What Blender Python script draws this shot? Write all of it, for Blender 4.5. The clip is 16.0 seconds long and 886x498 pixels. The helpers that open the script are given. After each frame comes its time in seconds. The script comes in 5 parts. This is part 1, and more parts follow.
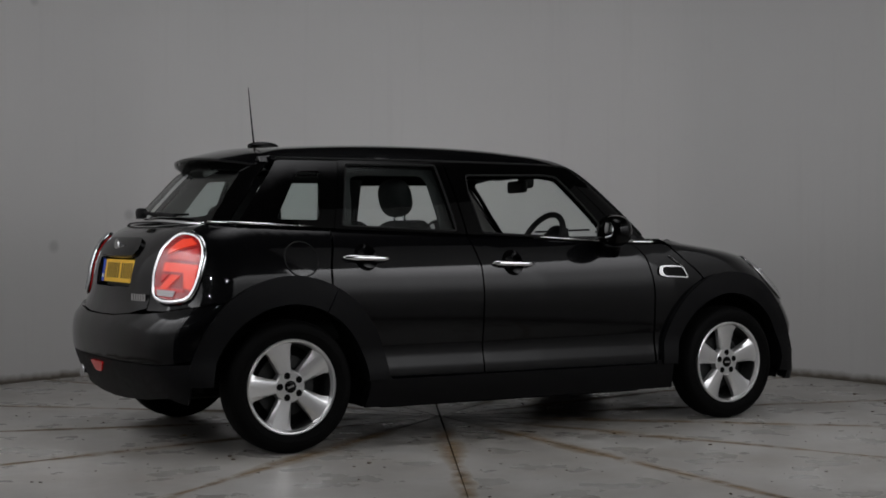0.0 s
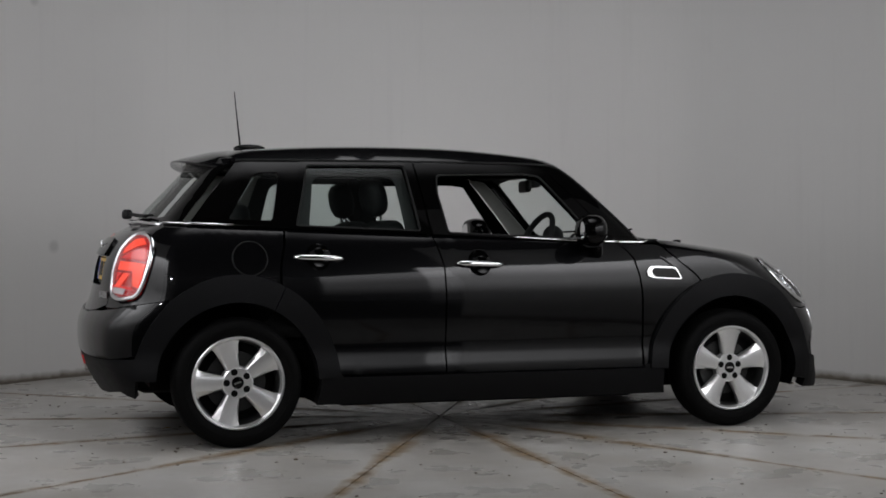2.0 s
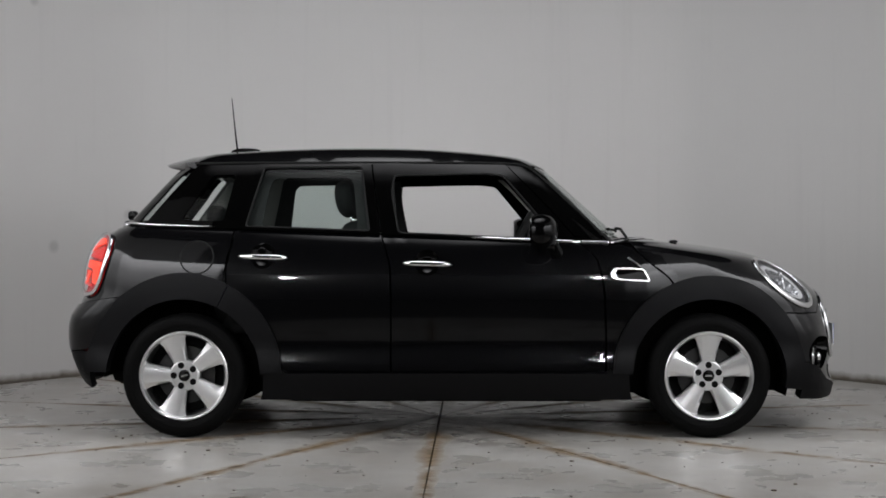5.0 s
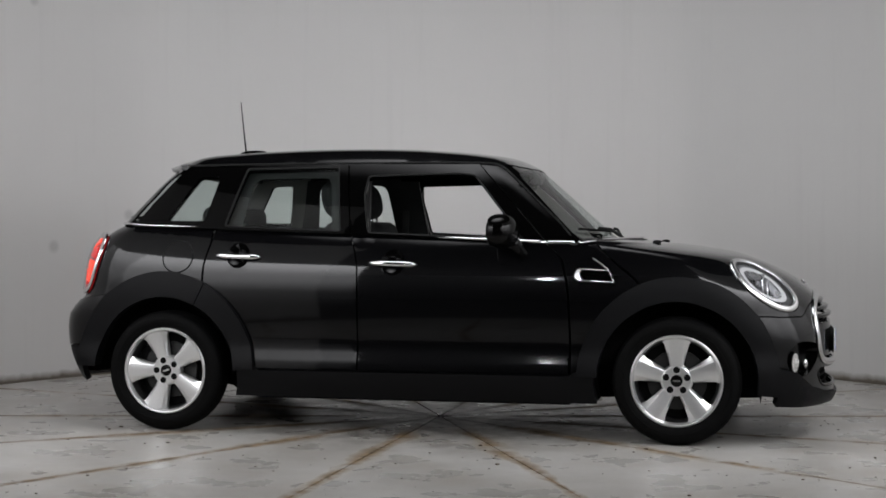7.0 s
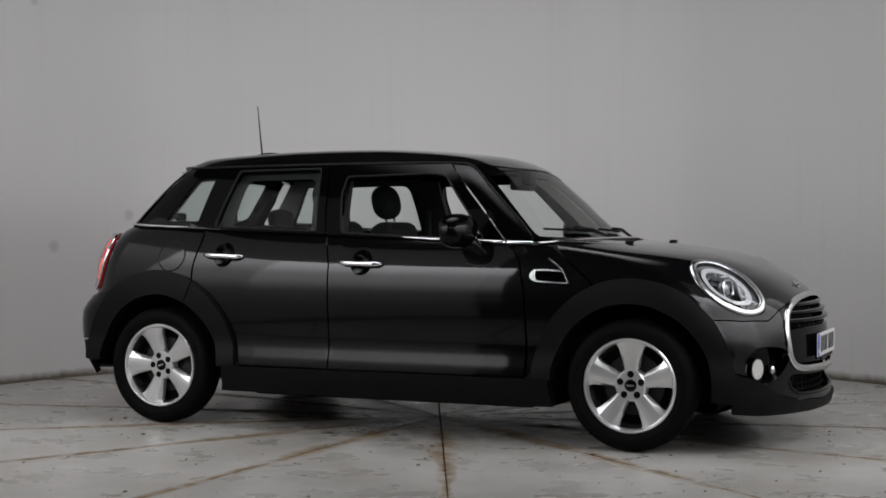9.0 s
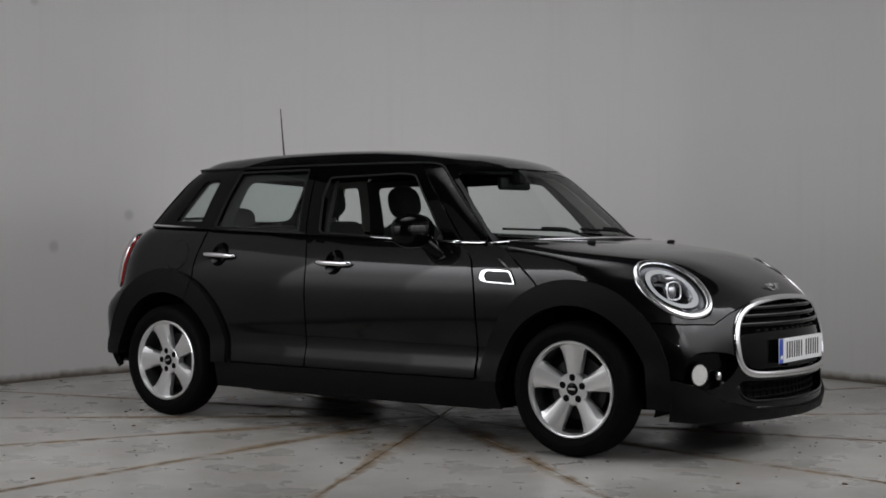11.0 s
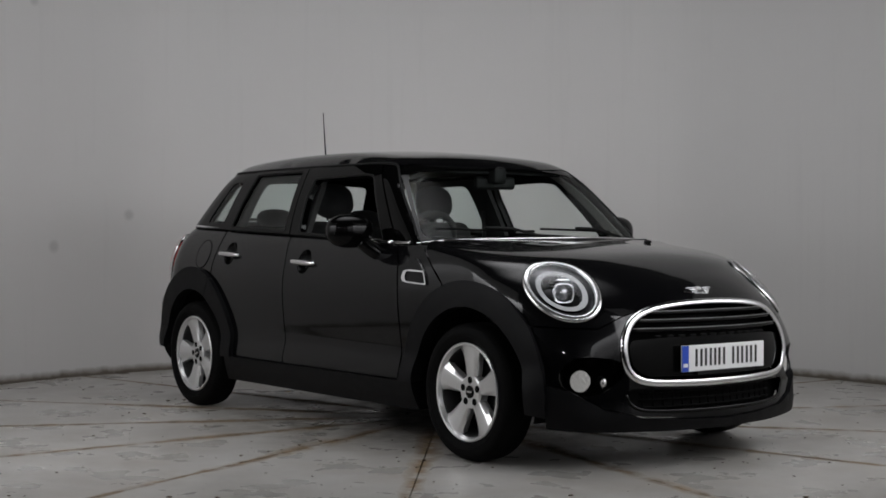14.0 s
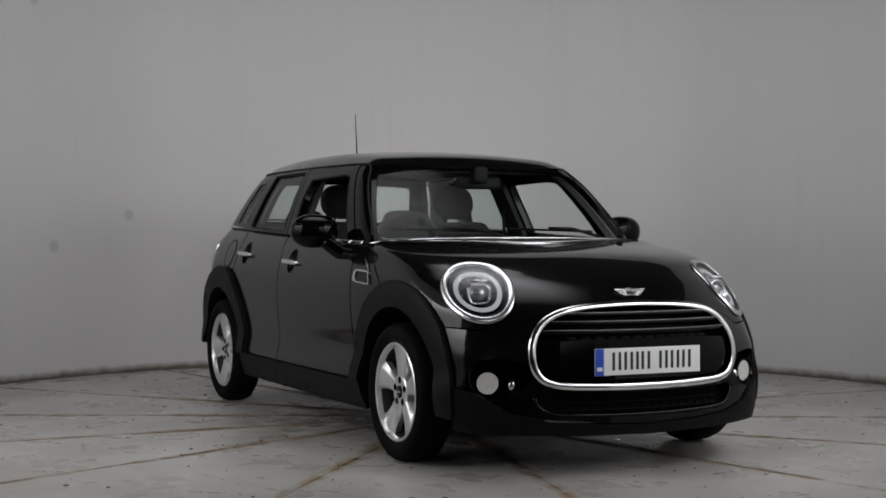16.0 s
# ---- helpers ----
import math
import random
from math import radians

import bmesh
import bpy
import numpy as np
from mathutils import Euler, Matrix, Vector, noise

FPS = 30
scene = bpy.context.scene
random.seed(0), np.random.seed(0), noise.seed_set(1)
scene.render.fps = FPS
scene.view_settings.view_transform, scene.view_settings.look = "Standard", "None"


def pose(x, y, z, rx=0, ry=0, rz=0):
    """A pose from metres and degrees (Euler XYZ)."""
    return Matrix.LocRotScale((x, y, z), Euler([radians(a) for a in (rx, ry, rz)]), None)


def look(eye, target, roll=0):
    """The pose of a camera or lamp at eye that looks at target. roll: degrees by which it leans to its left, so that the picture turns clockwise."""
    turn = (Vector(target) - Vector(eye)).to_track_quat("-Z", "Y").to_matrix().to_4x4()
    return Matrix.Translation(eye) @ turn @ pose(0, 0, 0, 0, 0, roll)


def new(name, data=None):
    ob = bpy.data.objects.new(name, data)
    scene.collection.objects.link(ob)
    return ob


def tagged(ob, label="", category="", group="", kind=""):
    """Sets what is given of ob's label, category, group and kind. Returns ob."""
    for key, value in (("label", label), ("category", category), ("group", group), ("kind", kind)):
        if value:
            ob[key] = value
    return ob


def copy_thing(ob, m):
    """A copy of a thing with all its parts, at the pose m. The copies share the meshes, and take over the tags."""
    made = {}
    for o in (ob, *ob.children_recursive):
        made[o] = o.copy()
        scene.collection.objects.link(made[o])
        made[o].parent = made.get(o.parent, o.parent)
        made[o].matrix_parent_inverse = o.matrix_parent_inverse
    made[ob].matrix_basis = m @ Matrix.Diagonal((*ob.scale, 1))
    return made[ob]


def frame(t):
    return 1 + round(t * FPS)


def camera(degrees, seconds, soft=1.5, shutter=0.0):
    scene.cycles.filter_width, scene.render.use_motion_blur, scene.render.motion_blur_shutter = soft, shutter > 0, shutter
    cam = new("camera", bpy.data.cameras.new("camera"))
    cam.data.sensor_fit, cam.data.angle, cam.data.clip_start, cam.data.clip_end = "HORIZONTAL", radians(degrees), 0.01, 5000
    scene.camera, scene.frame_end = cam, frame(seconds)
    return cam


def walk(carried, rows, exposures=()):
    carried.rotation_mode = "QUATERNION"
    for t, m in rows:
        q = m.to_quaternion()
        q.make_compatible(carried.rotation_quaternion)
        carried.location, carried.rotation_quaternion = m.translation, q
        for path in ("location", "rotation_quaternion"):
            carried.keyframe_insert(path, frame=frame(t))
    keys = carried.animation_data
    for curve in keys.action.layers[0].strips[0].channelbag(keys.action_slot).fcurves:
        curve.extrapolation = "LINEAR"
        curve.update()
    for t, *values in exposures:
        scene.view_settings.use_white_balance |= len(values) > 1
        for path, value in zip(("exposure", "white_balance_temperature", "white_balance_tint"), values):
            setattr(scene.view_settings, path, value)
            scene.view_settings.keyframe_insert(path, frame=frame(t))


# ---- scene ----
from mathutils.geometry import delaunay_2d_cdt

cam = camera(34.66, 16.0, soft=1.7)
walk(cam, [(0.0, pose(0, -7.777, 0.994, 89.423, 0, -0.119)), (16.0, pose(0, -7.777, 0.994, 89.423, 0, -0.119))],
     exposures=[(0.0, -0.99), (0.5, -0.77), (1.5, -0.47), (2.5, -0.62), (3.5, -0.28), (6.5, -0.10), (7.0, -0.08), (9.0, -0.24), (11.5, -0.52), (12.5, -0.60), (13.5, -0.55), (15.0, -0.40), (16.0, -0.46)])

# turn of the turntable: seconds, degrees
TURN = [(0, 29.44), (1, 23.4), (2, 17.42), (3, 11.48), (4, 5.58), (5, -0.31), (6, -6.19), (7, -12.06), (8, -17.93), (9, -23.8),
        (10, -29.67), (11, -35.52), (12, -41.36), (13, -47.18), (14, -52.95), (15, -58.67), (16, -64.32)]
AXIS_OFFSET = (0.035, -0.036)  # the car's middle beside the turntable's axis
WALL_R = 3.36
SCREEN = 24.5  # watts a metre of the diffuser screens

# ---- world and lamps ----
world = bpy.data.worlds.new("world")
world.use_nodes = True
world.node_tree.nodes["Background"].inputs["Color"].default_value = (0.02, 0.02, 0.022, 1)
world.node_tree.nodes["Background"].inputs["Strength"].default_value = 0.08
scene.world = world


def area_lamp(eye, target, width, height, power, colour=(0.985, 0.99, 1.02), spread=180):
    data = bpy.data.lights.new("studio_lamp", "AREA")
    data.shape, data.size, data.size_y, data.energy, data.color, data.spread = "RECTANGLE", width, height, power, colour, radians(spread)
    ob = new("studio_lamp", data)
    ob.matrix_world = look(eye, target)
    return ob


def fading_lamp(eye, target, width, height, power):
    """A tall diffuser screen that is brightest at its top and fades towards the floor."""
    ob = area_lamp(eye, target, width, height, power)
    ob.data.use_nodes = True
    n, l = ob.data.node_tree.nodes, ob.data.node_tree.links
    sp, ramp = n.new("ShaderNodeSeparateXYZ"), n.new("ShaderNodeValToRGB")
    l.new(n.new("ShaderNodeNewGeometry").outputs["Parametric"], sp.inputs[0])
    l.new(sp.outputs["Y"], ramp.inputs["Fac"])
    ramp.color_ramp.interpolation = "EASE"
    steps = ramp.color_ramp.elements
    steps[0].position, steps[0].color = 0.0, (0.0, 0.0, 0.0, 1)
    steps[1].position, steps[1].color = 1.0, (2.3, 2.3, 2.3, 1)
    for at, v in ((0.25, 0.06), (0.6, 0.8)):
        steps.new(at).color = (v, v, v, 1)
    l.new(ramp.outputs["Color"], n["Emission"].inputs["Color"])


def soft_lamp(eye, target, width, height, power):
    """A broad area lamp that fades towards its rim."""
    ob = area_lamp(eye, target, width, height, power)
    ob.data.use_nodes = True
    n, l = ob.data.node_tree.nodes, ob.data.node_tree.links
    away, ramp = n.new("ShaderNodeVectorMath"), n.new("ShaderNodeMapRange")
    away.operation, away.inputs[1].default_value = "DISTANCE", (0.5, 0.5, 0.0)
    l.new(n.new("ShaderNodeNewGeometry").outputs["Parametric"], away.inputs[0])
    l.new(away.outputs["Value"], ramp.inputs["Value"])
    ramp.interpolation_type = "SMOOTHSTEP"
    for k, v in (("From Min", 0.5), ("From Max", 0.0), ("To Min", 0.0), ("To Max", 2.6)):
        ramp.inputs[k].default_value = v
    l.new(ramp.outputs["Result"], n["Emission"].inputs["Strength"])


# a broad unseen lamp added over the car to light floor and wall, two small ones by the camera, and diffuser screens
# along both of the booth's flanks
soft_lamp((-0.1, -0.9, 4.2), (-0.1, -0.5, 0), 4.6, 3.6, 120)
for x in (-1.5, 1.5):
    area_lamp((x, -6.6, 2.5), (x * 0.2, 3.3, 1.5), 0.12, 0.12, 5, spread=52)
for side, bands in ((-1, ((28, 43, 1.0), (43, 58, 1.0), (58, 73, 0.6), (73, 86, 0.1))), (1, ((25, 41, 1.0), (41, 57, 1.0), (57, 73, 0.75), (73, 86, 0.15)))):
    for a0, a1, share in bands:
        a, half = radians(-90 + side * (a0 + a1) / 2), radians((a1 - a0) / 2)
        r = 3.33 * math.cos(half)
        wide = 2 * 3.33 * math.sin(half) + 0.004
        fading_lamp((r * math.cos(a), r * math.sin(a), 1.2), (0, 0, 1.2), wide, 2.0, SCREEN * wide * share)
# the screen that flares out beyond the booth's opening
fading_lamp((1.69, -3.98, 1.2), (0.69, -3.74, 1.2), 1.6, 2.0, SCREEN * 1.6 * 0.4)


# ---- materials ----
def material(name, base=(0.5, 0.5, 0.5), rough=0.5, metal=0.0, coat=0.0, coat_rough=0.03, scale=0.0, vary=0.0, bump=0.0, bump_scale=200.0, glow=0.0, glow_colour=None, spec=0.5, coat_ior=1.5):
    m = bpy.data.materials.new(name)
    m.use_nodes = True
    n, l = m.node_tree.nodes, m.node_tree.links
    b = n["Principled BSDF"]
    b.inputs["Base Color"].default_value = (*base, 1)
    b.inputs["Roughness"].default_value = rough
    b.inputs["Metallic"].default_value = metal
    b.inputs["Specular IOR Level"].default_value = spec
    b.inputs["Coat Weight"].default_value = coat
    b.inputs["Coat Roughness"].default_value = coat_rough
    b.inputs["Coat IOR"].default_value = coat_ior
    co = n.new("ShaderNodeTexCoord")
    if vary:
        a = n.new("ShaderNodeTexNoise")
        a.inputs["Scale"].default_value, a.inputs["Detail"].default_value = scale, 6
        l.new(co.outputs["Object"], a.inputs["Vector"])
        r = n.new("ShaderNodeMapRange")
        r.inputs["To Min"].default_value, r.inputs["To Max"].default_value = max(rough - vary, 0.02), min(rough + vary, 1)
        l.new(a.outputs["Fac"], r.inputs["Value"])
        l.new(r.outputs["Result"], b.inputs["Roughness"])
        mix = n.new("ShaderNodeMix")
        mix.data_type = "RGBA"
        mix.inputs["A"].default_value = (*[c * (1 - vary) for c in base], 1)
        mix.inputs["B"].default_value = (*[min(c * (1 + vary), 1) for c in base], 1)
        l.new(a.outputs["Fac"], mix.inputs["Factor"])
        l.new(mix.outputs["Result"], b.inputs["Base Color"])
    if bump:
        a = n.new("ShaderNodeTexNoise")
        a.inputs["Scale"].default_value, a.inputs["Detail"].default_value = bump_scale, 3
        l.new(co.outputs["Object"], a.inputs["Vector"])
        u = n.new("ShaderNodeBump")
        u.inputs["Strength"].default_value, u.inputs["Distance"].default_value = bump, 0.002
        l.new(a.outputs["Fac"], u.inputs["Height"])
        l.new(u.outputs["Normal"], b.inputs["Normal"])
    if glow:
        b.inputs["Emission Color"].default_value = (*(glow_colour or base), 1)
        b.inputs["Emission Strength"].default_value = glow
    return m


def glass_material(name, tint, rough=0.0, facing=0.035):
    m = bpy.data.materials.new(name)
    m.use_nodes = True
    n, l = m.node_tree.nodes, m.node_tree.links
    n.remove(n["Principled BSDF"])
    clear, gloss, edge, mix = n.new("ShaderNodeBsdfTransparent"), n.new("ShaderNodeBsdfGlossy"), n.new("ShaderNodeLayerWeight"), n.new("ShaderNodeMixShader")
    clear.inputs["Color"].default_value = (*tint, 1)
    gloss.inputs["Roughness"].default_value = rough
    edge.inputs["Blend"].default_value = 0.5
    power, part_of = n.new("ShaderNodeMath"), n.new("ShaderNodeMath")
    power.operation, part_of.operation = "POWER", "MULTIPLY_ADD"
    power.inputs[1].default_value = 5.0
    part_of.inputs[1].default_value, part_of.inputs[2].default_value = 0.7, facing
    l.new(edge.outputs["Facing"], power.inputs[0])
    l.new(power.outputs[0], part_of.inputs[0])
    l.new(part_of.outputs[0], mix.inputs["Fac"])
    l.new(clear.outputs["BSDF"], mix.inputs[1])
    l.new(gloss.outputs["BSDF"], mix.inputs[2])
    l.new(mix.outputs["Shader"], n["Material Output"].inputs["Surface"])
    return m


PAINT = material("black_paint", (0.0012, 0.0012, 0.0015), 0.35, 0, 1.0, 0.05, 3.0, 0.04, spec=0.04, coat_ior=1.36)
GLOSS = material("gloss_black", (0.0012, 0.0012, 0.0012), 0.3, 0, 1.0, 0.03, spec=0.0, coat_ior=1.25)
CLADDING = material("grained_plastic", (0.0025, 0.0025, 0.003), 0.5, 0, 0, 0, 30, 0.12, 0.35, 900, spec=0.13)
RUBBER = material("tyre_rubber", (0.002, 0.002, 0.002), 0.7, 0, 0, 0, 25, 0.15, 0.25, 400, spec=0.08)
TRIM = material("black_rubber_trim", (0.004, 0.004, 0.004), 0.55, spec=0.2)
DARK = material("dark_underbody", (0.003, 0.003, 0.003), 0.9, 0, 0, 0, 20, 0.2, spec=0.1)
CHROME = material("chrome", (0.80, 0.80, 0.81), 0.11, 1.0)
SATIN = material("satin_chrome", (0.72, 0.72, 0.72), 0.25, 1.0)
DULL = material("dull_bar_edge", (0.2, 0.2, 0.2), 0.35, 1.0)
ALLOY = material("silver_alloy", (0.72, 0.72, 0.72), 0.30, 0.8, 0.4, 0.08, 60, 0.05)
DISC_AND_SHADE = material("brake_disc", (0.03, 0.03, 0.03), 0.45, 0.6, 0, 0, 50, 0.2)
CLOTH = material("dark_seat_cloth", (0.008, 0.008, 0.0085), 0.95, 0, 0, 0, 40, 0.2, 0.5, 600)
CABIN = material("dark_cabin_plastic", (0.009, 0.009, 0.009), 0.7, 0, 0, 0, 30, 0.15, 0.3, 700)
LINING = material("grey_headlining", (0.19, 0.185, 0.175), 0.95, 0, 0, 0, 40, 0.1, 0.3, 500)
RED = material("red_lamp_lens", (0.30, 0.006, 0.005), 0.3, 0, 0.5, 0.05, glow=0.55, glow_colour=(1.0, 0.018, 0.012))
RED_HOT = material("lit_lamp_bar", (0.45, 0.02, 0.01), 0.3, 0, 0.5, 0.05, glow=1.15, glow_colour=(1.0, 0.075, 0.03))
RED_DEEP = material("deep_red_lens", (0.22, 0.008, 0.008), 0.2, 0, 1.0, 0.03, glow=0.22, glow_colour=(1.0, 0.015, 0.015))
PALE = material("pale_lamp_lens", (0.5, 0.45, 0.45), 0.2, 0, 0.6, 0.05)
WHITE_PLATE = material("white_number_plate", (0.72, 0.72, 0.72), 0.35, 0, 0.3, 0.1, 12, 0.04)
YELLOW_PLATE = material("yellow_number_plate", (0.80, 0.47, 0.02), 0.35, 0, 0.3, 0.1, 12, 0.04)
BLUE = material("blue_plate_band", (0.015, 0.06, 0.42), 0.4)
INK = material("black_lettering", (0.012, 0.012, 0.012), 0.5)
SILVER_INK = material("silver_lettering", (0.7, 0.7, 0.7), 0.25, 1.0)
LAMP_BOWL = material("silvered_lamp_bowl", (0.55, 0.55, 0.56), 0.25, 0.9, 0, 0, 30, 0.1)
BEZEL = material("dark_lamp_bezel", (0.10, 0.10, 0.105), 0.3, 0.6, 0, 0, 30, 0.1)
PROJECTOR = material("projector_glass", (0.30, 0.30, 0.31), 0.08, 0.7, 1.0, 0.02)
DRL = material("frosted_light_ring", (0.5, 0.5, 0.5), 0.35, 0, 0.6, 0.05)
FOG_LENS = material("fog_lamp_lens", (0.78, 0.78, 0.78), 0.16, 0.9, 1, 0.02, 45, 0.12, 0.6, 90, glow=0.22, glow_colour=(1, 0.98, 0.94))
GLASS = glass_material("side_window_glass", (0.82, 0.88, 0.86), 0.03, 0.05)
SCREEN_GLASS = glass_material("windscreen_glass", (0.86, 0.91, 0.89), 0.0, 0.014)
LENS = glass_material("clear_lamp_lens", (0.93, 0.94, 0.95))


# ---- mesh helpers ----
def mesh_object(name, verts, faces, mat, parent=None, label="", smooth=True, sharp=()):
    me = bpy.data.meshes.new(name)
    me.from_pydata([tuple(map(float, v)) for v in verts], [], [tuple(f) for f in faces])
    me.materials.append(mat)
    me.polygons.foreach_set("use_smooth", [smooth] * len(me.polygons))
    if len(sharp):
        s = {tuple(sorted(e)) for e in sharp}
        for e in me.edges:
            e.use_edge_sharp = tuple(sorted(e.vertices)) in s
    me.update()
    ob = new(name, me)
    if parent is not None:
        ob.parent = parent
    if label:
        tagged(ob, label)
    return ob


def part(name, bm, mat, parent, label="", smooth=True, angle=35):
    me = bpy.data.meshes.new(name)
    bmesh.ops.recalc_face_normals(bm, faces=bm.faces)
    if smooth:
        for f in bm.faces:
            f.smooth = True
        for e in bm.edges:
            if len(e.link_faces) == 2 and e.calc_face_angle(0) > radians(angle):
                e.smooth = False
    bm.to_mesh(me)
    bm.free()
    me.materials.append(mat)
    ob = new(name, me)
    if parent is not None:
        ob.parent = parent
    if label:
        tagged(ob, label)
    return ob


def box(bm, centre, size, bevel=0.0, turn=None, segments=2):
    r = bmesh.ops.create_cube(bm, size=1.0)
    vs = r["verts"]
    bmesh.ops.scale(bm, vec=size, verts=vs)
    if bevel:
        es = list({e for v in vs for e in v.link_edges})
        g = bmesh.ops.bevel(bm, geom=es, offset=bevel, segments=segments, affect="EDGES", profile=0.5)
        vs = list({v for f in g["faces"] for v in f.verts} | {v for v in vs if v.is_valid})
    m = Matrix.Translation(centre) @ (turn if turn is not None else Matrix())
    bmesh.ops.transform(bm, matrix=m, verts=vs)


def lathe(bm, profile, segments=64, m=None, closed=False):
    """Rings round the y axis from (radius, y) pairs."""
    rings = []
    for r, y in profile:
        rings.append([bm.verts.new((r * math.cos(a), y, r * math.sin(a))) for a in [2 * math.pi * k / segments for k in range(segments)]])
    pairs = list(zip(rings, rings[1:])) + ([(rings[-1], rings[0])] if closed else [])
    for a, b in pairs:
        for k in range(segments):
            bm.faces.new((a[k], a[(k + 1) % segments], b[(k + 1) % segments], b[k]))
    if not closed:
        for ring in (rings[0], rings[-1]):
            bm.faces.new(ring)
    if m is not None:
        bmesh.ops.transform(bm, matrix=m, verts=[v for ring in rings for v in ring])
    return rings


def ball(bm, centre, size, turn=None, u=24, v=14, power=1.0):
    r = bmesh.ops.create_uvsphere(bm, u_segments=u, v_segments=v, radius=1.0)
    for q in r["verts"]:
        for i in range(3):
            q.co[i] = math.copysign(abs(q.co[i]) ** power, q.co[i])
    bmesh.ops.scale(bm, vec=size, verts=r["verts"])
    bmesh.ops.transform(bm, matrix=Matrix.Translation(centre) @ (turn if turn is not None else Matrix()), verts=r["verts"])


def tube(path, radius, closed=False, sides=10, flat=1.0, ups=None):
    """Vertices and faces of a tube along points; flat squeezes it along its up direction."""
    P = np.array(path, float)
    n = len(P)
    T = np.roll(P, -1, 0) - np.roll(P, 1, 0)
    if not closed:
        T[0], T[-1] = P[1] - P[0], P[-1] - P[-2]
    T /= np.linalg.norm(T, axis=1)[:, None]
    up = np.array(ups, float) if ups is not None else np.tile([0.0, 0.0, 1.0], (n, 1))
    S = np.cross(T, up)
    S /= np.linalg.norm(S, axis=1)[:, None] + 1e-9
    U = np.cross(S, T)
    rad = np.broadcast_to(np.array(radius, float), (n,))
    verts, faces = [], []
    for i in range(n):
        for k in range(sides):
            a = 2 * math.pi * k / sides
            verts.append(P[i] + rad[i] * (math.cos(a) * S[i] + flat * math.sin(a) * U[i]))
    for i in range(n if closed else n - 1):
        j = (i + 1) % n
        for k in range(sides):
            l = (k + 1) % sides
            faces.append((i * sides + k, i * sides + l, j * sides + l, j * sides + k))
    if not closed:
        faces += [tuple(range(sides))[::-1], tuple(range((n - 1) * sides, n * sides))]
    return verts, faces


def rounded(points, step=0.02, closed=True):
    """A smooth curve through points of any dimension."""
    P = np.array(points, float)
    n, out = len(P), []
    for i in range(n if closed else n - 1):
        if closed:
            a, b, c, d = P[i - 1], P[i], P[(i + 1) % n], P[(i + 2) % n]
        else:
            a, b, c, d = P[max(i - 1, 0)], P[i], P[i + 1], P[min(i + 2, n - 1)]
        k = max(2, int(np.linalg.norm(c - b) / step))
        for t in np.arange(k) / k:
            out.append(0.5 * (2 * b + (c - a) * t + (2 * a - 5 * b + 4 * c - d) * t ** 2 + (3 * b - a - 3 * c + d) * t ** 3))
    if not closed:
        out.append(P[-1])
    return np.array(out)


def straight(points, step=0.02):
    """The closed polygon with points added along its sides."""
    P, out = np.array(points, float), []
    for a, b in zip(P, np.roll(P, -1, 0)):
        k = max(1, int(np.linalg.norm(b - a) / step))
        out += [a + (b - a) * t for t in np.arange(k) / k]
    return np.array(out)


def cornered(points, radius=0.03, step=0.012):
    """The closed polygon with its corners rounded."""
    P, out, n = np.array(points, float), [], len(points)
    for i in range(n):
        a, b, c = P[i - 1], P[i], P[(i + 1) % n]
        r = min(radius, 0.45 * np.linalg.norm(a - b), 0.45 * np.linalg.norm(c - b))
        p, q = b + (a - b) / np.linalg.norm(a - b) * r, b + (c - b) / np.linalg.norm(c - b) * r
        for t in np.linspace(0, 1, 6):
            out.append((1 - t) ** 2 * p + 2 * t * (1 - t) * b + t * t * q)
    return straight(out, step)


# ---- the form of the bodywork ----
def smax(a, b, k):
    h = np.clip(0.5 + 0.5 * (a - b) / k, 0, 1)
    return b * (1 - h) + a * h + k * h * (1 - h)
def curve(v, *knots):
    xs, ys = zip(*knots)
    xs, ys = np.array(xs), np.array(ys)
    m = np.gradient(ys, xs)
    v = np.clip(v, xs[0], xs[-1])
    i = np.clip(np.searchsorted(xs, v) - 1, 0, len(xs) - 2)
    h = xs[i + 1] - xs[i]; t = (v - xs[i]) / h
    return ((2*t**3-3*t**2+1)*ys[i] + (t**3-2*t**2+t)*h*m[i] + (-2*t**3+3*t**2)*ys[i+1] + (t**3-t**2)*h*m[i+1])
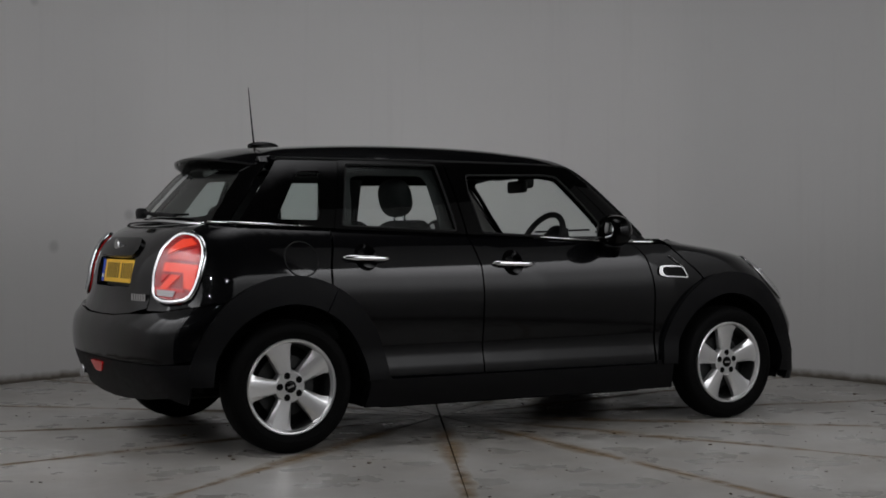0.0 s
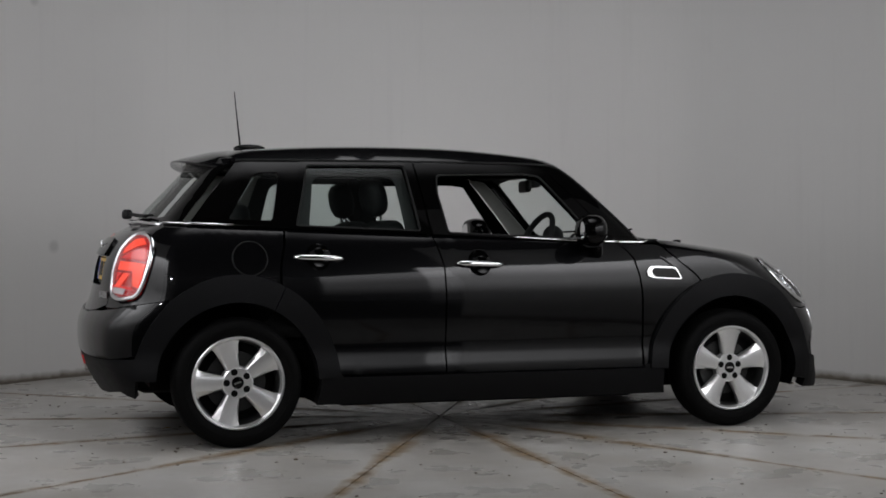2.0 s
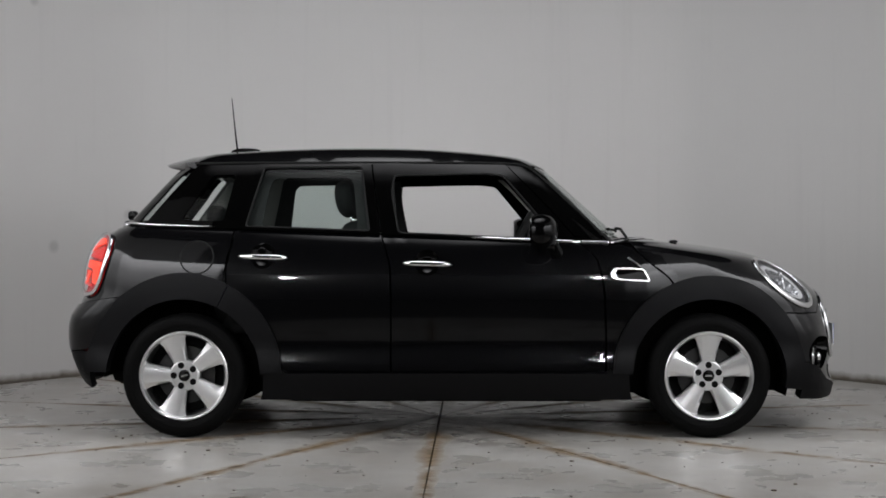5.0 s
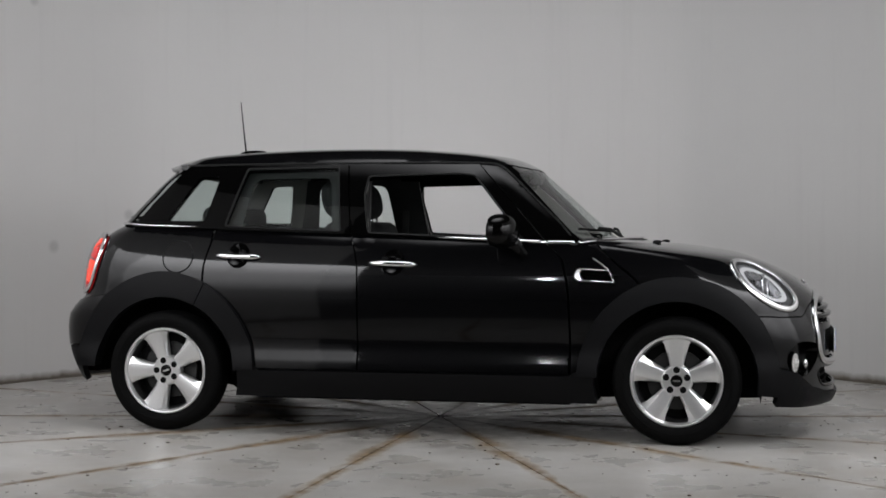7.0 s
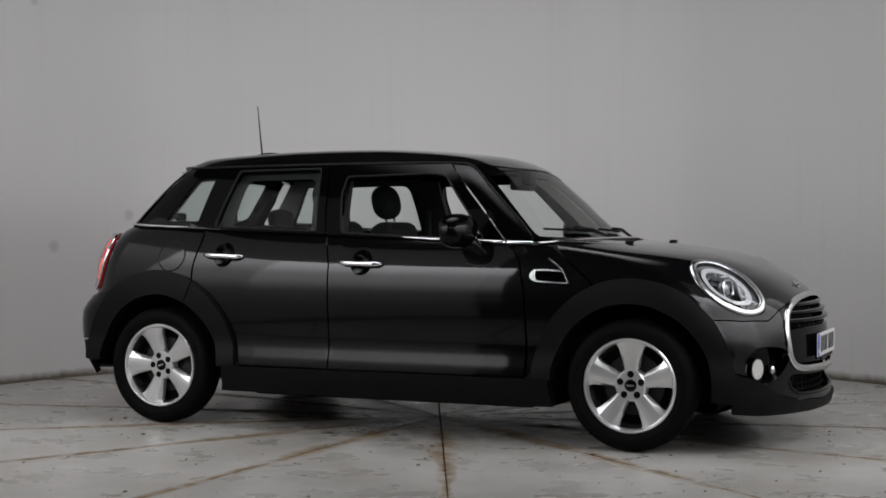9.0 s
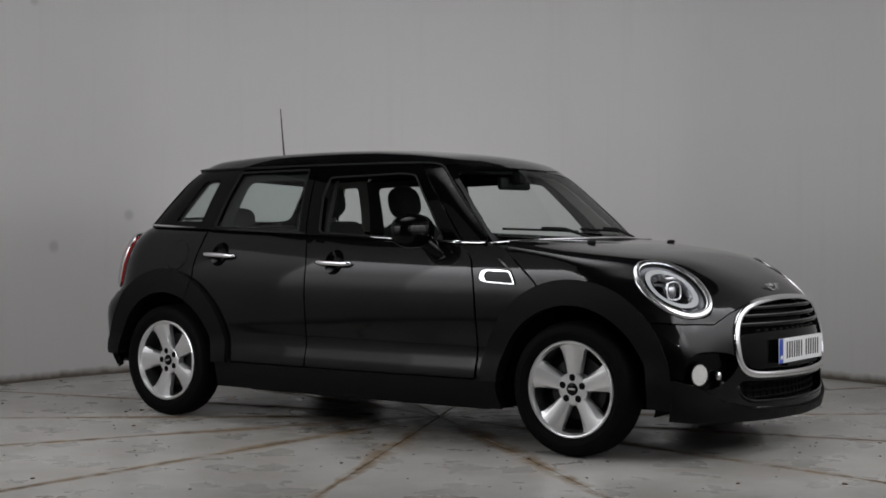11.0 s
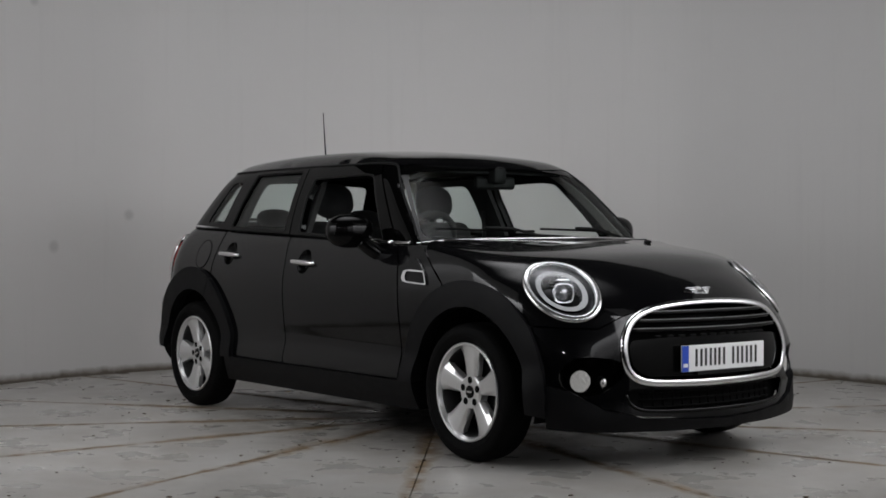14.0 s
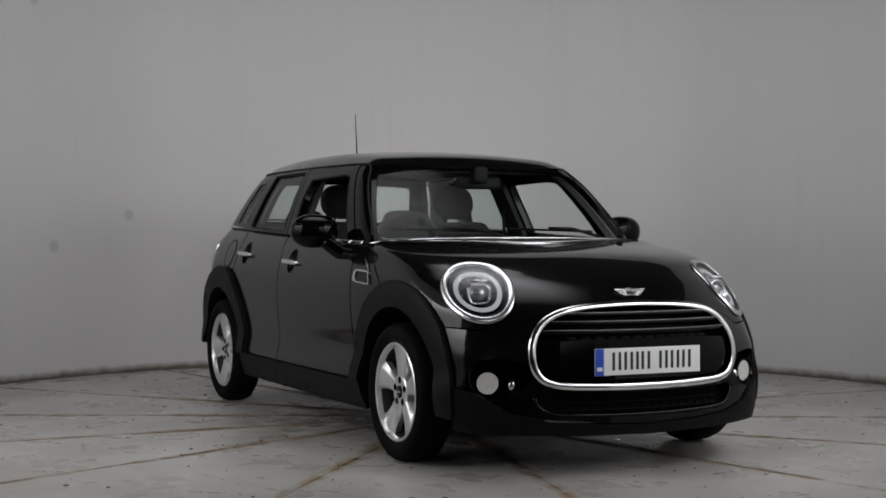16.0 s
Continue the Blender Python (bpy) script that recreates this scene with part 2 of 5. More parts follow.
def low(P):
    x, y, z = P[..., 0], np.abs(P[..., 1]), P[..., 2]
    w = curve(z, (.1,.75), (.2,.79), (.3,.822), (.34,.8245), (.37,.820), (.40,.8125), (.425,.8065), (.45,.8045), (.52,.811), (.60,.8185), (.68,.8235), (.75,.8205), (.82,.809), (.9,.783), (.96,.757), (1.0,.735), (1.06,.70))
    w = w - .030*np.clip((x-.6)/1.0,0,2)**2 - .026*np.clip((-x-.7)/1.0,0,2)**2
    side = y - w
    nose = curve(z, (.1,1.98), (.2,2.045), (.3,2.038), (.42,2.043), (.6,2.026), (.68,1.985), (.75,1.912), (.82,1.812), (.9,1.62), (.95,1.3))
    k = np.clip((z-.48)/.14,0,1)
    front = x - (nose - (.36+.05*k)*y**2 - (.12+.12*k)*y**4)
    tail = curve(z, (.1,1.80), (.2,1.84), (.3,1.90), (.4,1.94), (.5,1.952), (.57,1.945), (.66,1.905), (.75,1.882), (.85,1.865), (.94,1.825), (1.0,1.765), (1.06,1.66), (1.1,1.6))
    q = np.clip((z-.60)/.1,0,1)
    rear = -x - (tail - (.10+.05*q)*y**2 - (.16+.10*q)*y**4)
    hood = curve(x, (-2,1.10), (-1.6,1.058), (-1.04,1.034), (-.3,1.0), (.4,.975), (.8,.985), (1.0,.975), (1.2,.955), (1.4,.937), (1.6,.892), (1.75,.832), (1.88,.762), (2.0,.66)) - np.where(x > .5, 0.03, .0)*y**2*np.clip((x-.5)/.4,0,1)
    f = smax(side, front, .12 + .03*k)
    f = smax(f, rear, .12 + .02*q)
    return smax(f, z - hood, .04)
def cabin(P):
    x, y, z = P[..., 0], np.abs(P[..., 1]), P[..., 2]
    w = .742 - .30*(z-1.0) - .42*np.clip(z-1.0,0,1)**2 - .03*np.clip((x-.1)/.8,0,2)**2 - .035*np.clip((-x-.7)/.9,0,2)**2
    side = y - w
    roof = z - (curve(x, (-1.6,1.385), (-1.3,1.415), (-1.0,1.437), (-.5,1.452), (0,1.44), (.3,1.412), (.6,1.36)) - .10*y**2)
    screen = (x - (.947 - .25*y**2)) * .67 + (z - .96) * .742
    rear = (-x - (1.68 - .27*y**2)) * .72 + (z - 1.06) * .693
    f = smax(side, roof, .10)
    f = smax(f, screen, .06)
    return smax(f, rear, .10)
def shoot(F, o, d, far=6.0, n=240):
    o, d = np.atleast_2d(o).astype(float), np.atleast_2d(d).astype(float)
    k = np.linspace(0, far, n)
    v = F(o[:, None] + d[:, None]*k[None, :, None])
    inside = v <= 0
    i = np.argmax(inside, 1); hit = inside.any(1)
    near = np.argmin(v, 1)
    a = np.where(hit, k[np.maximum(i-1, 0)], k[near]); b = np.where(hit, k[i], k[near])
    for _ in range(26):
        m = (a+b)/2; s = F(o + d*m[:, None]) > 0
        a, b = np.where(s, m, a), np.where(s, b, m)
    return o + d*b[:, None]


def grad(F, P, e=0.004):
    g = np.stack([F(P + d) - F(P - d) for d in np.eye(3) * e], -1)
    return g / (np.linalg.norm(g, axis=-1, keepdims=True) + 1e-9)


def basis(axis):
    a = np.array(axis, float) / np.linalg.norm(axis)
    s = np.cross([0, 0, 1.0], a)
    s /= np.linalg.norm(s)
    return a, s, np.cross(a, s)


class View:
    """A way to lay a flat outline on the form: from the side, or round a centre."""

    def __init__(self, kind, sign=-1, centre=None, axis=None):
        self.kind, self.sign = kind, sign
        if kind == "dome":
            self.c, (self.a, self.s, self.u) = np.array(centre, float), basis(axis)

    def rays(self, uv):
        n = len(uv)
        if self.kind == "side":
            o = np.stack([uv[:, 0], np.full(n, self.sign * 1.6), uv[:, 1]], -1)
            return o, np.tile([0, -self.sign, 0.0], (n, 1)), 1.55
        if self.kind in ("front", "rear"):
            k = 1 if self.kind == "front" else -1
            o = np.stack([np.full(n, 2.6 * k), uv[:, 0], uv[:, 1]], -1)
            return o, np.tile([-k, 0, 0.0], (n, 1)), 2.5
        if self.kind == "top":
            o = np.stack([uv[:, 0], uv[:, 1], np.full(n, 2.0)], -1)
            return o, np.tile([0, 0, -1.0], (n, 1)), 1.6
        r = np.linalg.norm(uv, axis=1)
        q = uv / (r[:, None] + 1e-9)
        d = np.cos(r)[:, None] * self.a + np.sin(r)[:, None] * (q[:, :1] * self.s + q[:, 1:] * self.u)
        return self.c + d * 2.2, -d, 2.1

    def flat(self, P):
        P = np.array(P, float)
        if self.kind == "side":
            return P[:, [0, 2]]
        if self.kind in ("front", "rear"):
            return P[:, [1, 2]]
        if self.kind == "top":
            return P[:, [0, 1]]
        d = P - self.c
        d /= np.linalg.norm(d, axis=1)[:, None]
        r = np.arccos(np.clip(d @ self.a, -1, 1))
        q = np.stack([d @ self.s, d @ self.u], -1)
        return q / (np.linalg.norm(q, axis=1)[:, None] + 1e-9) * r[:, None]

    def lay(self, uv, F, lift=0.0):
        o, d, far = self.rays(np.array(uv, float))
        P = shoot(F, o, d, far)
        N = grad(F, P)
        return P + N * lift, N


NOSE = View("dome", centre=(0.95, 0, 0.42), axis=(1, 0, 0.35))
TAIL = View("dome", centre=(-1.0, 0, 0.60), axis=(-1, 0, 0.12))
RIGHT, LEFT = View("side", -1), View("side", 1)
FRONT, REAR, TOP = View("front"), View("rear"), View("top")


def inside(uv, poly):
    x, y, r = uv[:, 0], uv[:, 1], np.zeros(len(uv), bool)
    for a, b in zip(poly, np.roll(poly, -1, 0)):
        c = (a[1] > y) != (b[1] > y)
        r ^= c & (x < (b[0] - a[0]) * (y - a[1]) / (b[1] - a[1] + 1e-12) + a[0])
    return r


def panel(name, outline, view, F, mat, parent, label="", lift=0.0, depth=0.012, step=0.035, holes=(), back=False):
    """A skin cut to the outline and laid on the form, with turned-in edges."""
    loops = [np.array(outline, float)] + [np.array(h, float) for h in holes]
    pts, edges = [], []
    for loop in loops:
        k = len(pts)
        pts += [tuple(p) for p in loop]
        edges += [(k + i, k + (i + 1) % len(loop)) for i in range(len(loop))]
    border = np.array(pts)
    lo, hi = loops[0].min(0), loops[0].max(0)
    gx, gy = np.arange(lo[0] + step / 2, hi[0], step), np.arange(lo[1] + step / 2, hi[1], step)
    if len(gx) and len(gy):
        g = np.stack(np.meshgrid(gx, gy), -1).reshape(-1, 2)
        g = g[inside(g, loops[0])]
        for h in loops[1:]:
            g = g[~inside(g, h)]
        if len(g):
            far = np.min(np.linalg.norm(g[:, None] - border[None], axis=2), axis=1) > step * 0.45
            pts += [tuple(p) for p in g[far]]
    v, e, f, *_ = delaunay_2d_cdt([Vector(p) for p in pts], edges, [], 1, 1e-6)
    uv = np.array([tuple(p) for p in v])
    P, N = view.lay(uv, F, lift)
    mids = np.array([uv[list(q)].mean(0) for q in f])
    keep = inside(mids, loops[0])
    for h in loops[1:]:
        keep &= ~inside(mids, h)
    f = [q for q, k in zip(f, keep) if k]
    faces = [tuple(q) for q in f]
    a, b, c = (P[[q[i] for q in faces]] for i in range(3))
    flip = np.einsum("ij,ij->i", np.cross(b - a, c - a), N[[q[0] for q in faces]]) < 0
    faces = [q[::-1] if t else q for q, t in zip(faces, flip)]
    count = {}
    for q in faces:
        for i in range(len(q)):
            count.setdefault(tuple(sorted((q[i], q[(i + 1) % len(q)]))), []).append((q[i], q[(i + 1) % len(q)]))
    rim = [d[0] for d in count.values() if len(d) == 1]
    verts, low_of = list(P), {}
    for i in {k for d in rim for k in d}:
        low_of[i] = len(verts)
        verts.append(P[i] - N[i] * depth)
    faces += [(d[1], d[0], low_of[d[0]], low_of[d[1]]) for d in rim]
    if back:
        k = len(verts)
        verts += list(P - N * depth)
        faces += [tuple(k + i for i in q)[::-1] for q in faces[:len(f)]]
    return mesh_object(name, verts, faces, mat, parent, label, True, rim)


def strip(name, points, view, F, radius, mat, parent, label="", lift=0.0, closed=False, flat=1.0, sides=10):
    """A bead along a line laid on the form."""
    P, N = view.lay(np.array(points), F, lift)
    v, f = tube(P, radius, closed, sides, flat, N)
    return mesh_object(name, v, f, mat, parent, label)


def arc(cx, cz, r, a, b, n=24):
    return [(cx + r * math.cos(radians(t)), cz + r * math.sin(radians(t))) for t in np.linspace(a, b, n)]


def mirrored(points, axis=1):
    out = [list(p) for p in points]
    for p in out:
        p[axis] = -p[axis]
    return out


# ---- the booth ----
def noise_node(n, l, vec, scale, detail=6, rough=0.55):
    a = n.new("ShaderNodeTexNoise")
    a.inputs["Scale"].default_value, a.inputs["Detail"].default_value, a.inputs["Roughness"].default_value = scale, detail, rough
    l.new(vec, a.inputs["Vector"])
    return a.outputs["Fac"]


def calc(n, l, op, a, b=None, c=None, clamp=False):
    m = n.new("ShaderNodeMath")
    m.operation, m.use_clamp = op, clamp
    for i, v in enumerate((a, b, c)):
        if v is None:
            continue
        if isinstance(v, (int, float)):
            m.inputs[i].default_value = v
        else:
            l.new(v, m.inputs[i])
    return m.outputs[0]


def span(n, l, v, a, b, c=0.0, d=1.0):
    r = n.new("ShaderNodeMapRange")
    for k, q in zip(("From Min", "From Max", "To Min", "To Max"), (a, b, c, d)):
        r.inputs[k].default_value = q
    l.new(v, r.inputs["Value"])
    return r.outputs["Result"]


def blend(n, l, f, a, b):
    m = n.new("ShaderNodeMix")
    m.data_type = "RGBA"
    for k, v in (("Factor", f), ("A", a), ("B", b)):
        if isinstance(v, tuple):
            m.inputs[k].default_value = (*v, 1)
        elif isinstance(v, (int, float)):
            m.inputs[k].default_value = v
        else:
            l.new(v, m.inputs[k])
    return m.outputs["Result"]


# round smudges on the wall: place, radius
SMUDGES = [((-2.67, 2.04, 0.913), 0.055), ((-2.25, 2.495, 1.137), 0.05), ((-2.764, 1.911, 2.595), 0.05)]


def wall_paint():
    """Off-white paint with faint runs of old water, darker and browner along the foot."""
    m = bpy.data.materials.new("booth_wall_paint")
    m.use_nodes = True
    n, l = m.node_tree.nodes, m.node_tree.links
    b = n["Principled BSDF"]
    co = n.new("ShaderNodeTexCoord").outputs["Object"]
    big = noise_node(n, l, co, 0.9, 4)
    mp = n.new("ShaderNodeMapping")
    mp.inputs["Scale"].default_value = (5.0, 5.0, 0.22)
    l.new(co, mp.inputs["Vector"])
    runs = span(n, l, noise_node(n, l, mp.outputs["Vector"], 2.2, 4), 0.56, 0.74)
    fine = noise_node(n, l, co, 45, 5)
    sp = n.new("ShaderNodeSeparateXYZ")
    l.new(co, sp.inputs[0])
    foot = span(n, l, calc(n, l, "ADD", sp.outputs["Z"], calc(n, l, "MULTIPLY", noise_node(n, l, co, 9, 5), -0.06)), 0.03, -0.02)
    c = blend(n, l, big, (0.66, 0.65, 0.64), (0.71, 0.70, 0.69))
    c = blend(n, l, calc(n, l, "MULTIPLY", runs, 0.08), c, (0.42, 0.41, 0.40))
    c = blend(n, l, calc(n, l, "MULTIPLY", fine, 0.10), c, (0.55, 0.53, 0.50))
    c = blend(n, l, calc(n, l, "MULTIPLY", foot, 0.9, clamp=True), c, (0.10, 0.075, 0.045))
    for place, size in SMUDGES:
        v = n.new("ShaderNodeVectorMath")
        v.operation = "DISTANCE"
        l.new(co, v.inputs[0])
        v.inputs[1].default_value = place
        c = blend(n, l, calc(n, l, "MULTIPLY", span(n, l, v.outputs["Value"], size, size * 0.4), 0.3), c, (0.2, 0.2, 0.2))
    l.new(c, b.inputs["Base Color"])
    b.inputs["Roughness"].default_value = 0.65
    u = n.new("ShaderNodeBump")
    u.inputs["Strength"].default_value, u.inputs["Distance"].default_value = 0.15, 0.01
    l.new(noise_node(n, l, co, 3.0, 6), u.inputs["Height"])
    l.new(u.outputs["Normal"], b.inputs["Normal"])
    return m


JOINTS, FIRST_JOINT = 14, -65.5


def concrete():
    """Worn, sealed concrete with rusty dirt along the wedge joints."""
    m = bpy.data.materials.new("turntable_concrete")
    m.use_nodes = True
    n, l = m.node_tree.nodes, m.node_tree.links
    b = n["Principled BSDF"]
    co = n.new("ShaderNodeTexCoord").outputs["Object"]
    sp = n.new("ShaderNodeSeparateXYZ")
    l.new(co, sp.inputs[0])
    wob = calc(n, l, "MULTIPLY", calc(n, l, "SUBTRACT", noise_node(n, l, co, 7, 5), 0.5), 0.035)
    ang = calc(n, l, "ARCTAN2", sp.outputs["Y"], sp.outputs["X"])
    turn = calc(n, l, "MULTIPLY", calc(n, l, "SUBTRACT", ang, radians(FIRST_JOINT)), JOINTS / (2 * math.pi))
    near = calc(n, l, "ABSOLUTE", calc(n, l, "SUBTRACT", calc(n, l, "FRACT", calc(n, l, "ADD", turn, 20.5)), 0.5))
    rad = calc(n, l, "SQRT", calc(n, l, "ADD", calc(n, l, "MULTIPLY", sp.outputs["X"], sp.outputs["X"]), calc(n, l, "MULTIPLY", sp.outputs["Y"], sp.outputs["Y"])))
    dist = calc(n, l, "ADD", calc(n, l, "MULTIPLY", calc(n, l, "MULTIPLY", near, 2 * math.pi / JOINTS), rad), wob)
    wide = span(n, l, noise_node(n, l, co, 2.3, 3), 0.34, 0.62, 0.028, 0.10)
    wide = calc(n, l, "MULTIPLY", wide, span(n, l, rad, 2.6, 1.1, 0.45, 1.0))
    dirt = calc(n, l, "SUBTRACT", 1.0, calc(n, l, "DIVIDE", dist, wide), clamp=True)
    dirt = calc(n, l, "MULTIPLY", calc(n, l, "POWER", dirt, 0.6), span(n, l, noise_node(n, l, co, 4.2, 7, 0.72), 0.36, 0.52))
    dirt = calc(n, l, "MULTIPLY", dirt, span(n, l, rad, 0.35, 0.8))
    c = blend(n, l, span(n, l, noise_node(n, l, co, 1.6, 6), 0.35, 0.68), (0.34, 0.325, 0.30), (0.48, 0.47, 0.45))
    c = blend(n, l, calc(n, l, "MULTIPLY", span(n, l, noise_node(n, l, co, 6.5, 8, 0.65), 0.52, 0.72), 0.32), c, (0.19, 0.185, 0.175))
    c = blend(n, l, calc(n, l, "MULTIPLY", span(n, l, noise_node(n, l, co, 2.6, 8, 0.7), 0.50, 0.75), 0.22), c, (0.26, 0.20, 0.12))
    # patchy dirt and oil near the axis, darkened to paint shade under the car
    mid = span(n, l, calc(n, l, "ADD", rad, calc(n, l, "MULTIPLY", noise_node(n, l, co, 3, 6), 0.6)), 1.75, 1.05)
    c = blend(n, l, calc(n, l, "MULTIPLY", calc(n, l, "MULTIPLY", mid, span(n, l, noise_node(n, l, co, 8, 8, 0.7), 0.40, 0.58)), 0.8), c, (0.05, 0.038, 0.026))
    c = blend(n, l, calc(n, l, "MULTIPLY", dirt, 0.95), c, (0.19, 0.12, 0.05))
    c = blend(n, l, calc(n, l, "MULTIPLY", calc(n, l, "POWER", dirt, 2.5), span(n, l, noise_node(n, l, co, 9, 6, 0.7), 0.44, 0.6)), c, (0.035, 0.022, 0.012))
    specks = span(n, l, noise_node(n, l, co, 42, 2, 0.4), 0.735, 0.76)
    c = blend(n, l, calc(n, l, "MULTIPLY", specks, 0.4), c, (0.05, 0.035, 0.02))
    l.new(c, b.inputs["Base Color"])
    r = span(n, l, noise_node(n, l, co, 3.4, 7), 0.35, 0.7, 0.24, 0.42)
    l.new(calc(n, l, "ADD", r, calc(n, l, "MULTIPLY", dirt, 0.4), clamp=True), b.inputs["Roughness"])
    u = n.new("ShaderNodeBump")
    u.inputs["Strength"].default_value, u.inputs["Distance"].default_value = 0.12, 0.004
    l.new(calc(n, l, "ADD", noise_node(n, l, co, 14, 7), calc(n, l, "MULTIPLY", dirt, 0.6)), u.inputs["Height"])
    l.new(u.outputs["Normal"], b.inputs["Normal"])
    return m


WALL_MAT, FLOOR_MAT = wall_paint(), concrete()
GROUND_MAT = material("dark_hall_floor", (0.04, 0.04, 0.04), 0.7, 0, 0, 0, 4, 0.2, 0.2, 60)
HALL_MAT = material("dark_hall_wall", (0.012, 0.012, 0.013), 0.85, 0, 0, 0, 3, 0.2, 0.2, 40)
OPEN_L, OPEN_R = -122.0, -61.0  # edges of the booth's opening, degrees round the axis


def booth_wall():
    bm = bmesh.new()
    a0, a1, n = OPEN_R, OPEN_L + 360, 150
    rings = []
    for r, z in ((WALL_R, -0.05), (WALL_R, 3.6), (WALL_R + 0.12, 3.6), (WALL_R + 0.12, -0.05)):
        rings.append([bm.verts.new((r * math.cos(radians(a)), r * math.sin(radians(a)), z)) for a in np.linspace(a0, a1, n)])
    for p, q in zip(rings, rings[1:] + rings[:1]):
        for k in range(n - 1):
            bm.faces.new((p[k], p[k + 1], q[k + 1], q[k]))
    for k in (0, n - 1):
        bm.faces.new([r[k] for r in rings])
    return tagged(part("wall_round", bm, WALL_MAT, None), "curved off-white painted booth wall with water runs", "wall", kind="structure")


def hall():
    for name, c, s, mat, cat in (("floor", (0, -3.0, -0.13), (14, 15, 0.1), GROUND_MAT, "floor"), ("ceiling", (0, -3.0, 4.35), (14, 15, 0.1), HALL_MAT, "ceiling"),
                                 ("wall_south", (0, -10.45, 2.1), (14, 0.1, 4.4), HALL_MAT, "wall"), ("wall_north", (0, 4.45, 2.1), (14, 0.1, 4.4), HALL_MAT, "wall"),
                                 ("wall_west", (-6.95, -3, 2.1), (0.1, 14.8, 4.4), HALL_MAT, "wall"), ("wall_east", (6.95, -3, 2.1), (0.1, 14.8, 4.4), HALL_MAT, "wall")):
        bm = bmesh.new()
        box(bm, c, s, 0.0)
        tagged(part(name, bm, mat, None, smooth=False), "plain dark surface of the hall round the booth", cat, kind="structure")


def turntable():
    root = tagged(new("turntable"), "round grey concrete turntable with dirty radial joints", "turntable")
    R, gap = WALL_R - 0.025, 0.0007
    bm = bmesh.new()
    half = math.pi / JOINTS
    inner = gap / math.tan(half) + 0.02
    ring = [(inner, 0.0)] + [(R * math.cos(t), R * math.sin(t)) for t in np.linspace(-half + gap / R, half - gap / R, 22)]
    top = [bm.verts.new((x, y, 0)) for x, y in ring]
    bot = [bm.verts.new((x, y, -0.06)) for x, y in ring]
    bm.faces.new(top)
    bm.faces.new(bot[::-1])
    for i in range(len(ring)):
        j = (i + 1) % len(ring)
        bm.faces.new((top[i], bot[i], bot[j], top[j]))
    for k in range(JOINTS):
        # each wedge is written in the table's own space, so that stains run on across joints
        turn = Matrix.Rotation(radians(FIRST_JOINT + (k + 0.5) * 360 / JOINTS), 4, "Z")
        b2 = bm.copy()
        bmesh.ops.transform(b2, matrix=turn, verts=b2.verts)
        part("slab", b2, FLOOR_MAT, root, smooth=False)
    bm.free()
    bm = bmesh.new()
    rings = lathe(bm, [(0.0005, -0.062), (R, -0.062), (R, -0.078), (0.0005, -0.078)], 72, Matrix.Rotation(radians(90), 4, "X"))
    for v in bm.verts:
        v.co.z = -abs(v.co.z)
    part("bed", bm, DARK, root)
    return root


booth_wall()
hall()
TABLE = turntable()

# ---- the car ----
CAR = tagged(new("car"), "black five-door hatchback parked on the turntable", "car")
AR, AF, HUB = -1.2835, 1.2835, 0.304


def via(view, pts, F, lift=0.0):
    return view.lay(np.array(pts, float), F, lift)[0]


def on_nose(points):
    return NOSE.flat(np.array(points, float))


def on_tail(points):
    return TAIL.flat(np.array(points, float))


def both(points):
    """Points from the right side to the middle, carried on to the left side."""
    p = [tuple(q) for q in points]
    return p + [(x, -y, z) for x, y, z in p[::-1] if abs(y) > 1e-6]


def cup_ring(x, z):
    return [(x + 0.060 * math.cos(a), z + 0.004 + 0.063 * math.sin(a)) for a in np.linspace(0, 2 * math.pi, 36, endpoint=False)]


HANDLES = ((-0.093, 0.852), (-0.898, 0.885))


